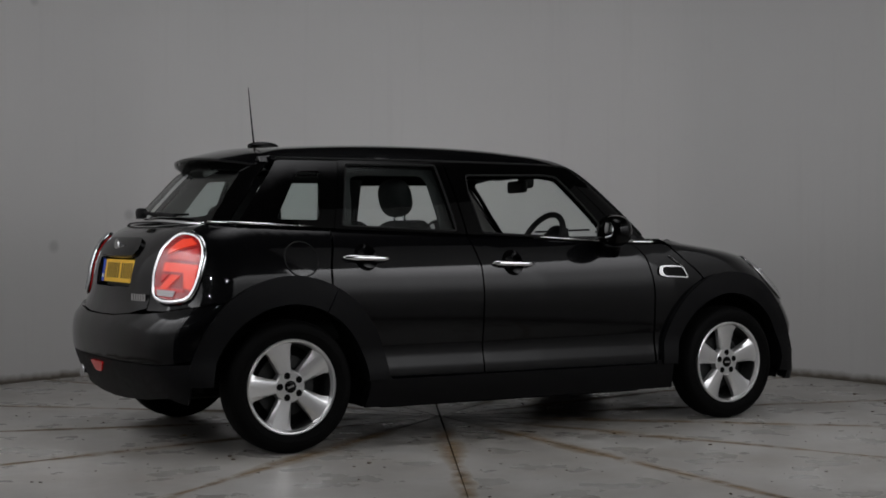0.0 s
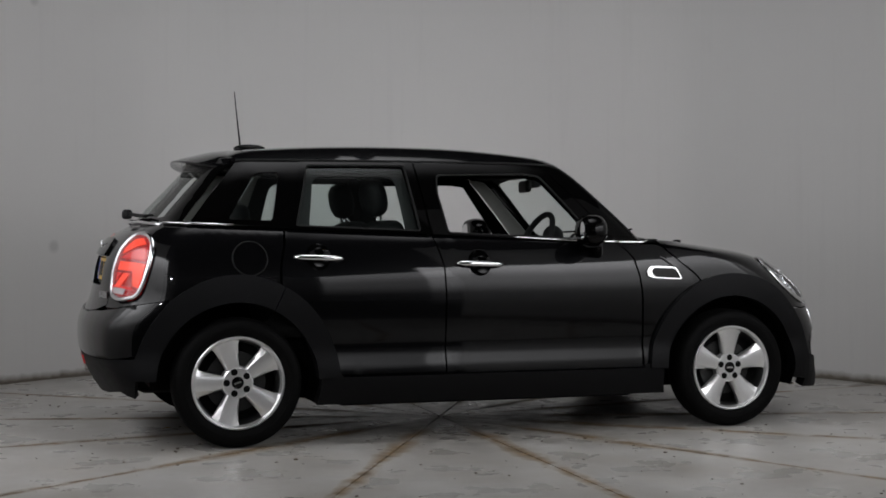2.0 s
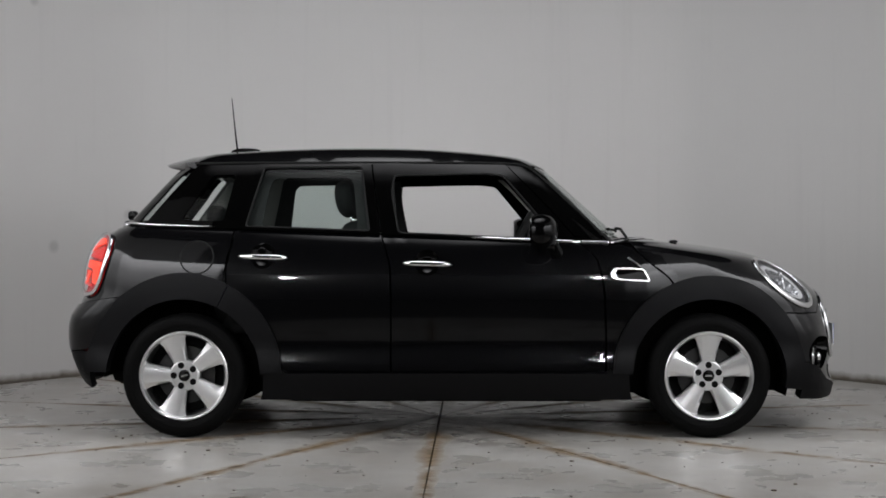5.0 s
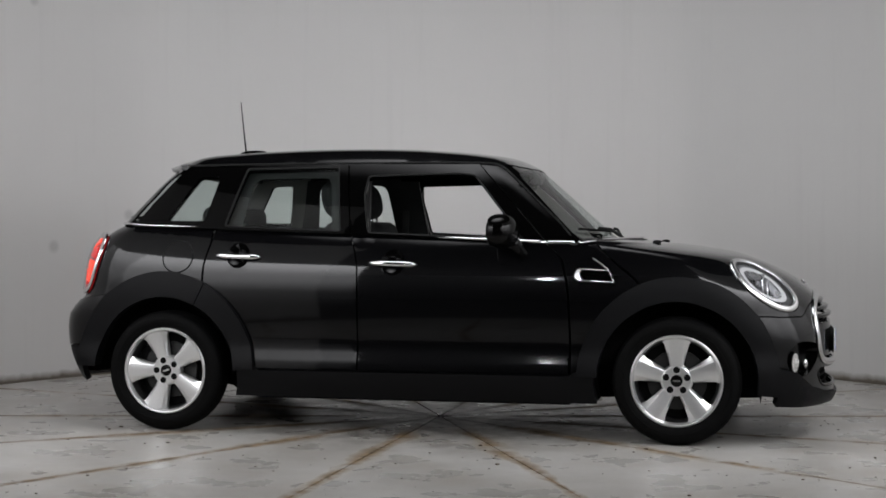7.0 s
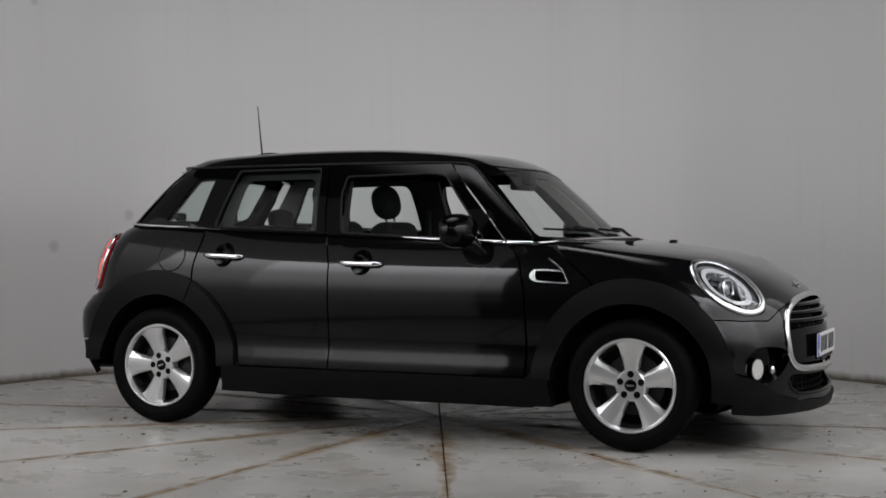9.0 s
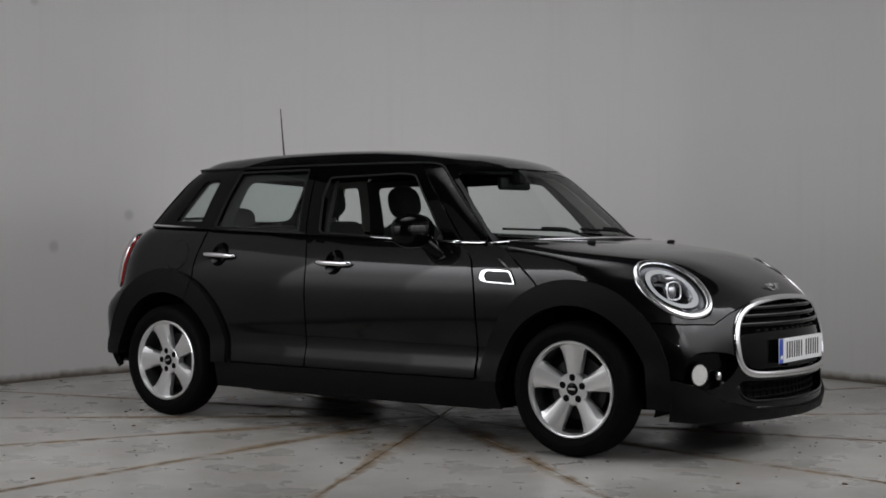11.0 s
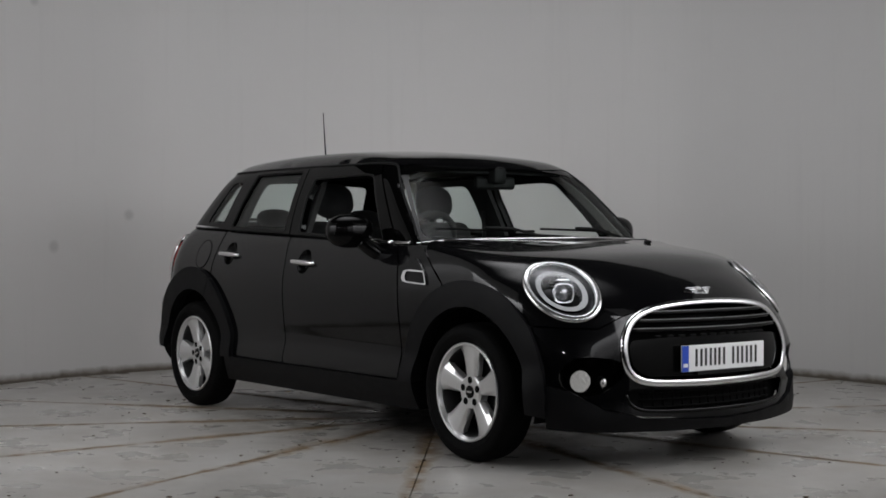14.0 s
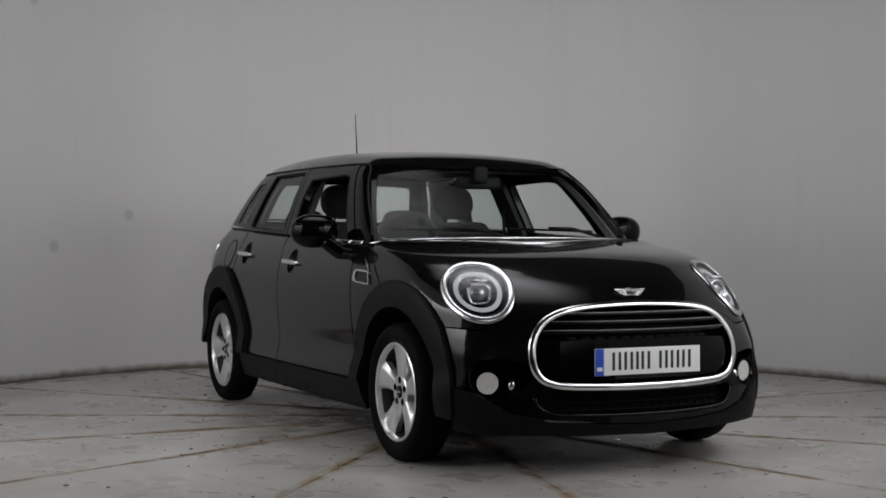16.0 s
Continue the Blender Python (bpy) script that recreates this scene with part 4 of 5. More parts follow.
def small_side_parts():
    for s, view in ((-1, RIGHT), (1, LEFT)):
        for x, z in HANDLES:
            handle(x, z, s)
        # side repeater surround
        out = cornered([(0.800, 0.800), (0.812, 0.828), (0.86, 0.832), (0.965, 0.826), (0.998, 0.764), (0.84, 0.772), (0.806, 0.782)], 0.016)
        inn = cornered([(0.824, 0.800), (0.832, 0.824), (0.960, 0.821), (0.988, 0.770), (0.84, 0.778)], 0.012)
        panel("side_vent_surround", out, view, low, SATIN, CAR, "chrome side repeater surround", holes=[inn], lift=0.010, depth=0.014, step=0.02)
        panel("side_vent", inn, view, low, GLOSS, CAR, lift=0.005, depth=0.005, step=0.02)
        strip("side_vent_blade", [(0.888, 0.880), (0.925, 0.856), (0.962, 0.826)], view, low, 0.004, DULL, CAR, lift=0.004, sides=6)
        if s < 0:
            ring = [(-1.223 + 0.082 * math.cos(a), 0.882 + 0.08 * math.sin(a)) for a in np.linspace(0, 2 * math.pi, 40, endpoint=False)]
            strip("fuel_flap_gap", ring, view, low, 0.0035, TRIM, CAR, lift=0.0, closed=True, sides=6)
            panel("fuel_flap", [(-1.223 + 0.078 * math.cos(a), 0.882 + 0.076 * math.sin(a)) for a in np.linspace(0, 2 * math.pi, 40, endpoint=False)], view, low, PAINT, CAR, "round black fuel filler flap", lift=0.002, depth=0.003, step=0.02)
        # door mirror
        m = new("door_mirror")
        m.parent = CAR
        tagged(m, "rounded black door mirror")
        bm = bmesh.new()
        ball(bm, (0.462, s * 0.885, 1.012), (0.078, 0.118, 0.082), Matrix.Rotation(radians(s * 12), 4, "Z"), 28, 18, 0.86)
        for q in bm.verts:
            q.co.x = max(q.co.x, 0.406)
        part("mirror_housing", bm, GLOSS, m, "gloss black mirror housing")
        bm = bmesh.new()
        ball(bm, (0.409, s * 0.888, 1.012), (0.004, 0.074, 0.050), Matrix.Rotation(radians(s * 8), 4, "Z"), 24, 12, 0.8)
        part("mirror_glass", bm, CHROME, m, "silvered mirror glass")
        v, f = tube(rounded([(0.50, s * 0.845, 0.965), (0.525, s * 0.80, 0.925), (0.54, s * 0.765, 0.900), (0.55, s * 0.74, 0.885)], 0.02, False), 0.036, False, 12)
        mesh_object("mirror_foot", v, f, GLOSS, m, "black mirror foot")


def wheel_mesh():
    w = new("wheel")
    w.parent = CAR
    tagged(w, "silver five-spoke alloy wheel with black tyre")
    bm = bmesh.new()
    prof = [(0.212, -0.052), (0.222, -0.070), (0.245, -0.084), (0.268, -0.086), (0.286, -0.078), (0.297, -0.066), (0.303, -0.045), (0.304, 0.0), (0.303, 0.045), (0.297, 0.066), (0.268, 0.086), (0.23, 0.078), (0.205, 0.06), (0.2, 0.0)]
    lathe(bm, prof, 72, closed=True)
    part("tyre", bm, RUBBER, w, "black tyre with moulded sidewall", angle=60)
    for r in (0.293, 0.250):
        bm = bmesh.new()
        lathe(bm, [(r - 0.0025, -0.083 if r < 0.28 else -0.069), (r, -0.0865 if r < 0.28 else -0.0725), (r + 0.0025, -0.083 if r < 0.28 else -0.067)], 64, closed=True)
        part("tyre_rib", bm, RUBBER, w)
    bm = bmesh.new()
    lathe(bm, [(0.216, -0.060), (0.2185, -0.071), (0.213, -0.075), (0.206, -0.073), (0.200, -0.060), (0.198, -0.052), (0.204, -0.048), (0.212, -0.05)], 72, closed=True)
    part("rim", bm, ALLOY, w, "silver alloy rim")
    # barrel in dark steel instead of silver, so its shade is in the colour
    bm = bmesh.new()
    lathe(bm, [(0.204, -0.050), (0.196, -0.046), (0.190, -0.02), (0.186, 0.03), (0.190, 0.06), (0.205, 0.06)], 56, closed=True)
    part("rim_barrel", bm, DISC_AND_SHADE, w, "inner barrel of the rim, coloured dark for shade")
    bm = bmesh.new()
    lathe(bm, [(0.142, 0.012), (0.142, 0.024), (0.07, 0.024), (0.07, 0.012)], 48, closed=True)
    part("brake_disc", bm, DISC_AND_SHADE, w, "grey steel brake disc")
    bm = bmesh.new()
    lathe(bm, [(0.0005, 0.03), (0.19, 0.03), (0.19, 0.036), (0.0005, 0.036)], 36)
    part("backing_plate", bm, DARK, w)
    # spokes: wide petals with a flat face between bevelled flanks
    spoke = None
    for k in range(5):
        if spoke is None:
            bm = bmesh.new()
            rows = []
            for r in np.linspace(0.045, 0.203, 11):
                t = (r - 0.045) / 0.158
                face = 0.021 + 0.014 * t
                half = 0.029 + 0.037 * t ** 1.2 + 0.020 * (max(0, t - 0.78) / 0.22) ** 1.5
                y = -0.046 - 0.016 * t ** 1.5
                rows.append([bm.verts.new((x, yy, r)) for x, yy in ((-half, y + 0.040), (-half, y + 0.013), (-face - 0.003, y + 0.001), (-face, y), (face, y), (face + 0.003, y + 0.001), (half, y + 0.013), (half, y + 0.040))])
            for a, b in zip(rows, rows[1:]):
                for i in range(8):
                    j = (i + 1) % 8
                    bm.faces.new((a[i], a[j], b[j], b[i]))
            bm.faces.new(rows[0][::-1])
            bm.faces.new(rows[-1])
            spoke = part("spoke", bm, ALLOY, w, angle=50)
            ob = spoke
        else:
            ob = new("spoke", spoke.data)
            ob.parent = w
        ob.matrix_basis = Matrix.Rotation(radians(72 * k), 4, "Y")
    bm = bmesh.new()
    lathe(bm, [(0.0005, -0.050), (0.066, -0.050), (0.074, -0.044), (0.078, -0.01), (0.0005, -0.01)], 48)
    part("hub", bm, ALLOY, w, "silver wheel hub")
    bm = bmesh.new()
    lathe(bm, [(0.0005, -0.0535), (0.026, -0.0535), (0.0285, -0.052), (0.0285, -0.048), (0.0005, -0.048)], 36)
    cap = part("centre_cap", bm, GLOSS, w, "black centre cap with a silver emblem")
    bm = bmesh.new()
    box(bm, (0, -0.0543, 0.0), (0.034, 0.0014, 0.009), 0.0)
    part("emblem", bm, SILVER_INK, cap)
    # bolts with a raised dark flange that imitates the shade in their pockets
    nut = None
    for k in range(5):
        if nut is None:
            bm = bmesh.new()
            lathe(bm, [(0.0005, -0.0535), (0.0085, -0.0535), (0.009, -0.0508), (0.0150, -0.0508), (0.0160, -0.0500), (0.0160, -0.045), (0.0005, -0.045)], 20, Matrix.Translation((0, 0, 0.052)))
            nut = ob = part("wheel_bolt", bm, DARK, w)
        else:
            ob = new("wheel_bolt", nut.data)
            ob.parent = w
        ob.matrix_basis = Matrix.Rotation(radians(72 * k), 4, "Y")
    return w


def wheels():
    first = wheel_mesh()
    places = [(AF, -0.745, 0, 0.0), (AR, -0.745, 0, -18.0), (AF, 0.745, 180, 20.0), (AR, 0.745, 180, 40.0)]
    mats = [Matrix.Translation((x, y, HUB)) @ Matrix.Rotation(radians(t), 4, "Z") @ Matrix.Rotation(radians(r), 4, "Y") for x, y, t, r in places]
    first.matrix_basis = mats[0]
    for m in mats[1:]:
        copy_thing(first, m)


def bars(parent, mat, centre, axis, up, widths, height, gap, depth=0.002, name="character"):
    """Plain bars in a row, in place of lettering."""
    a, u = Vector(axis).normalized(), Vector(up).normalized()
    nrm = a.cross(u)
    total = sum(widths) + gap * (len(widths) - 1)
    x = -total / 2
    for wd in widths:
        bm = bmesh.new()
        box(bm, (0, 0, 0), (wd, height, depth), 0.0)
        m = Matrix((a, u, nrm)).transposed().to_4x4()
        m.translation = Vector(centre) + a * (x + wd / 2)
        bmesh.ops.transform(bm, matrix=m, verts=bm.verts)
        part(name, bm, mat, parent, smooth=False)
        x += wd + gap


def plate(x, z, tilt, s, mat, label):
    p = new("number_plate")
    p.parent = CAR
    tagged(p, label)
    bm = bmesh.new()
    box(bm, (0, 0, 0), (0.52, 0.111, 0.006), 0.002)
    turn = Matrix(((0, 0, s), (s, 0, 0), (0, 1, 0))).to_4x4()
    place = Matrix.Translation((x, 0, z)) @ Matrix.Rotation(radians(tilt), 4, "Y") @ turn
    def put(bm, name, m):
        bmesh.ops.transform(bm, matrix=place, verts=bm.verts)
        part(name, bm, m, p, smooth=False)
    put(bm, "plate", mat)
    bm = bmesh.new()
    box(bm, (-0.239, 0, 0.0036), (0.040, 0.109, 0.002), 0)
    put(bm, "blue_band", BLUE)
    bm = bmesh.new()
    box(bm, (-0.239, -0.028, 0.0052), (0.026, 0.016, 0.0012), 0)
    put(bm, "country_mark", WHITE_PLATE)
    x0 = -0.178
    for i, wd in enumerate((0.046, 0.046, 0.014, 0.046, 0.046, 0.046, 0.046)):
        x0 += 0.030 if i == 4 else 0
        bm = bmesh.new()
        for k in ((x0 + 0.007, x0 + wd - 0.009) if wd > 0.02 else (x0 + wd / 2,)):
            box(bm, (k, 0.002, 0.0038), (0.0125, 0.074, 0.0016), 0)
        put(bm, "character", INK)
        x0 += wd + 0.012
    bm = bmesh.new()
    box(bm, (0.02, -0.062, -0.002), (0.36, 0.02, 0.008), 0.002)
    put(bm, "plate_holder", TRIM)


def oval(points, keep=0.3, n=72):
    """The closed outline, evened towards an ellipse."""
    p = np.asarray(points, float)
    q = np.vstack([p, p[:1]])
    run = np.concatenate([[0], np.cumsum(np.hypot(*np.diff(q, axis=0).T))])
    at = np.linspace(0, run[-1], n, endpoint=False)
    z = np.fft.fft(np.interp(at, run, q[:, 0]) + 1j * np.interp(at, run, q[:, 1]))
    z[2:-1] *= keep
    z = np.fft.ifft(z)
    return np.stack([z.real, z.imag], 1)


def head_lamp(s):
    lamp = new("headlamp")
    lamp.parent = CAR
    tagged(lamp, "oval headlamp with chrome ring and projector lens")
    H = HEAD if s < 0 else mirrored(HEAD)
    outline = oval(on_nose(rounded(H, 0.02)))
    mid = outline.mean(0)
    ring = lambda k: mid + (outline - mid) * k
    P, N = NOSE.lay(ring(0.945), low, 0.004)
    v, f = tube(P, 0.0155, True, 12, 0.5, N)
    mesh_object("lamp_ring", v, f, SATIN, lamp, "satin chrome headlamp ring")
    # bowl: stepped rings going inwards
    def band(name, k0, l0, k1, l1, mat, label=""):
        a, b = NOSE.lay(ring(k0), low, l0)[0], NOSE.lay(ring(k1), low, l1)[0]
        n = len(a)
        mesh_object(name, list(a) + list(b), [(i, (i + 1) % n, n + (i + 1) % n, n + i) for i in range(n)], mat, lamp, label)
    band("lamp_seal", 0.90, 0.002, 0.84, -0.012, TRIM)
    band("lamp_wall", 0.84, -0.012, 0.70, -0.030, BEZEL, "grey reflector wall")
    band("light_ring", 0.70, -0.010, 0.56, -0.014, DRL, "frosted daytime light ring")
    band("inner_wall", 0.56, -0.014, 0.50, -0.050, LAMP_BOWL)
    panel("lamp_back", ring(0.72)[::2], NOSE, low, GLOSS, lamp, lift=-0.055, depth=0.004, step=0.03)
    P, N = NOSE.lay([mid], low, -0.04)
    c, nrm = Vector(P[0]), Vector((0.95, s * 0.25, 0.1))
    q = nrm.to_track_quat("Z", "Y").to_matrix().to_4x4()
    bm = bmesh.new()
    ball(bm, (0, 0, 0), (0.036, 0.036, 0.026), None, 20, 12)
    bmesh.ops.transform(bm, matrix=Matrix.Translation(c) @ q, verts=bm.verts)
    part("projector_lens", bm, PROJECTOR, lamp, "glossy projector lens")
    path = [(0.046 * math.copysign(abs(math.cos(a)) ** 0.7, math.cos(a)), 0.040 * math.copysign(abs(math.sin(a)) ** 0.7, math.sin(a)), 0.022) for a in np.linspace(0, 2 * math.pi, 32, endpoint=False)]
    m = Matrix.Translation(c) @ q
    v, f = tube([m @ Vector(p) for p in path], 0.0055, True, 8, ups=[nrm] * 32)
    mesh_object("projector_frame", v, f, CHROME, lamp, "chrome projector frame")
    bm = bmesh.new()
    box(bm, (0, 0.056, 0.012), (0.06, 0.012, 0.02), 0.003)
    bmesh.ops.transform(bm, matrix=m, verts=bm.verts)
    part("reflector_shelf", bm, LAMP_BOWL, lamp)
    panel("lens", ring(0.88), NOSE, low, LENS, lamp, "clear domed headlamp lens", lift=0.012, depth=0.002, step=0.03)


def grille():
    g = new("radiator_grille")
    g.parent = CAR
    tagged(g, "wide oval grille with chrome surround")
    out = rounded(GRILLE, 0.02)
    P, N = FRONT.lay(out * np.array([0.985, 1.0]), low, 0.004)
    v, f = tube(P, 0.0165, True, 12, 0.6, N)
    mesh_object("grille_surround", v, f, CHROME, g, "chrome grille surround")
    panel("grille_backing", out * np.array([1.02, 1.0]), FRONT, low, DARK, g, lift=-0.07, depth=0.01, step=0.06)
    for z, half in ((0.664, 0.36), (0.630, 0.43), (0.594, 0.46)):
        ys = np.linspace(-half, half, 30)
        P = FRONT.lay([(y, z) for y in ys], low, -0.016)[0]
        P[:, 2] = z
        v, f = tube(P, 0.017, False, 8, 0.75)
        b = mesh_object("grille_bar", v, f, GLOSS, g, "gloss black grille bar")
        v, f = tube(P + np.array([0.015, 0, 0.008]), 0.002, False, 6)
        mesh_object("bar_edge", v, f, DULL, b, "thin bright edge")
    for z in (0.575,):
        for y in np.arange(-0.33, 0.34, 0.06):
            bm = bmesh.new()
            p = FRONT.lay([(y, z)], low, -0.03)[0][0]
            box(bm, p, (0.01, 0.035, 0.008), 0.002)
            part("mesh_rib", bm, TRIM, g)
    half = [(0, 0.567), (0.30, 0.565), (0.465, 0.555), (0.475, 0.50), (0.46, 0.44), (0.40, 0.40), (0, 0.392)]
    pts = [(y, z) for y, z in half] + [(-y, z) for y, z in half[-2:0:-1]]
    panel("plate_panel", cornered(pts, 0.03), FRONT, low, GLOSS, g, "gloss black number plate panel", lift=-0.012, depth=0.03, step=0.05)
    # lower intake
    i = new("air_intake")
    i.parent = CAR
    tagged(i, "dark lower air intake with satin edging")
    out = rounded(INTAKE, 0.02)
    panel("intake_backing", (out - [0, 0.30]) * np.array([1.20, 1.3]) + [0, 0.30], FRONT, low, DARK, i, lift=-0.05, depth=0.01, step=0.06)
    low_edge = [(y, z) for y, z in out if z < 0.335]
    low_edge.sort(key=lambda p: p[0])
    P, N = FRONT.lay(low_edge, low, -0.002)
    v, f = tube(P, 0.009, False, 8, 0.7, N)
    mesh_object("intake_edge", v, f, GLOSS, i, "polished black lip of the intake")
    for z in (0.325, 0.30, 0.275):
        P = FRONT.lay([(y, z) for y in np.linspace(-0.42, 0.42, 24)], low, -0.04)[0]
        v, f = tube(P, 0.005, False, 6)
        mesh_object("intake_bar", v, f, DARK, i)
    for y in np.linspace(-0.40, 0.40, 17):
        P = FRONT.lay([(y, z) for z in (0.262, 0.30, 0.338)], low, -0.045)[0]
        v, f = tube(P, 0.004, False, 6, ups=[(1, 0, 0)] * 3)
        mesh_object("intake_rib", v, f, DARK, i)


def fog_lamps():
    for s in (-1, 1):
        lamp = new("fog_lamp")
        lamp.parent = CAR
        tagged(lamp, "round lit fog lamp in a dark recess")
        F = FOG_RIGHT if s < 0 else np.array(mirrored(FOG_RIGHT))
        uv = on_nose(F)
        mid = uv.mean(0)
        panel("recess_back", mid + (uv - mid) * 1.04, NOSE, low, GLOSS, lamp, lift=-0.055, depth=0.005, step=0.04)
        a, b = NOSE.lay(uv, low, -0.004)[0], NOSE.lay(mid + (uv - mid) * 0.9, low, -0.06)[0]
        n = len(a)
        mesh_object("recess_wall", list(a) + list(b), [(i, (i + 1) % n, n + (i + 1) % n, n + i) for i in range(n)], GLOSS, lamp)
        c = Vector((1.815, s * 0.640, 0.386))
        q = Vector((0.93, s * 0.36, 0)).to_track_quat("Z", "Y").to_matrix().to_4x4()
        m = Matrix.Translation(c) @ q @ Matrix.Rotation(radians(90), 4, "X")
        bm = bmesh.new()
        lathe(bm, [(0.0005, -0.046), (0.012, -0.044), (0.024, -0.038), (0.035, -0.026), (0.042, -0.012), (0.045, 0.002), (0.045, 0.02), (0.0005, 0.02)], 32, m)
        part("fog_lens", bm, FOG_LENS, lamp, "white fog lamp lens")
        bm = bmesh.new()
        lathe(bm, [(0.045, -0.004), (0.049, -0.010), (0.054, -0.004), (0.054, 0.02), (0.045, 0.02)], 32, m, True)
        part("fog_bezel", bm, GLOSS, lamp)
        bm = bmesh.new()
        box(bm, (0, -0.041, -0.006), (0.078, 0.008, 0.004), 0.001)
        bmesh.ops.transform(bm, matrix=m, verts=bm.verts)
        part("fog_shade", bm, DULL, lamp, "grey bar across the fog lamp")
        bm = bmesh.new()
        p = NOSE.lay([mid + (on_nose([(1.90, s * 0.56, 0.37)])[0] - mid) * 0.9], low, -0.035)[0][0]
        ball(bm, p, (0.016, 0.018, 0.026), None, 14, 8)
        part("side_reflector", bm, SATIN, lamp)


def tail_lamps():
    for s in (-1, 1):
        lamp = new("tail_lamp")
        lamp.parent = CAR
        tagged(lamp, "lit red tail lamp with flag pattern and chrome ring")
        T = TAIL_LAMP if s < 0 else mirrored(TAIL_LAMP)
        out = on_tail(rounded(T, 0.02))
        mid = out.mean(0)
        ring = lambda k: mid + (out - mid) * k
        P, N = TAIL.lay(ring(0.95), low, 0.012)
        v, f = tube(P, 0.0125, True, 10, 0.7, N)
        mesh_object("lamp_ring", v, f, CHROME, lamp, "chrome tail lamp ring")
        panel("lamp_base", ring(0.93), TAIL, low, RED_DEEP, lamp, "deep red lens", lift=0.014, depth=0.03, step=0.03)
        # lit bars of the flag, in the lamp's own axes: along the height and across
        sp = on_tail([(-1.80, s * -0.0 + s * 0.485, 0.84)])[0] - mid
        x = ring(0.86)
        lo, hi = x.min(0), x.max(0)
        w, h = (hi - lo) / 2
        cx, cy = (hi + lo) / 2
        at = lambda a, b: (cx + a * w, cy + b * h)
        k = 1 if sp[0] > 0 else -1
        def bar(name, pts, mat, lift):
            poly = np.array([at(k * a, b) for a, b in pts])
            poly = straight(poly, 0.03)
            sc = ring(0.88)
            ins = inside(poly, sc)
            for i in range(len(poly)):
                if not ins[i]:
                    j = np.argmin(np.linalg.norm(sc - poly[i], axis=1))
                    poly[i] = sc[j]
            keep = [p for i, p in enumerate(poly) if i == 0 or np.linalg.norm(p - poly[i - 1]) > 1e-4]
            panel(name, keep, TAIL, low, mat, lamp, lift=lift, depth=0.004, step=0.03)
        bar("lit_bar", [(-0.98, 0.10), (-0.98, -0.62), (-0.62, -0.62), (-0.50, -0.16), (0.55, -0.16), (0.55, 0.10)], RED_HOT, 0.019)
        bar("lit_bar", [(-0.92, 0.30), (-0.75, 0.62), (0.45, 0.26), (0.45, 0.20), (-0.92, 0.20)], RED, 0.020)
        bar("lit_bar", [(-0.62, 0.74), (-0.30, 0.90), (0.10, 0.84), (0.52, 0.50), (0.52, 0.34)], RED_HOT, 0.020)
        bar("lit_bar", [(-0.40, -0.24), (0.02, -0.24), (0.52, -0.62), (0.52, -0.70), (0.20, -0.70)], RED_HOT, 0.021)
        bar("lit_bar", [(0.16, -0.24), (0.55, -0.24), (0.55, -0.50)], RED, 0.021)
        bar("lit_bar", [(-0.60, -0.66), (0.86, -0.66), (0.78, -0.76), (-0.66, -0.76)], RED, 0.020)
        bar("reversing_lens", [(-0.30, -0.74), (0.72, -0.74), (0.60, -0.93), (-0.20, -0.93)], PALE, 0.021)
        panel("lens", ring(0.91), TAIL, low, LENS, lamp, lift=0.028, depth=0.004, step=0.04)


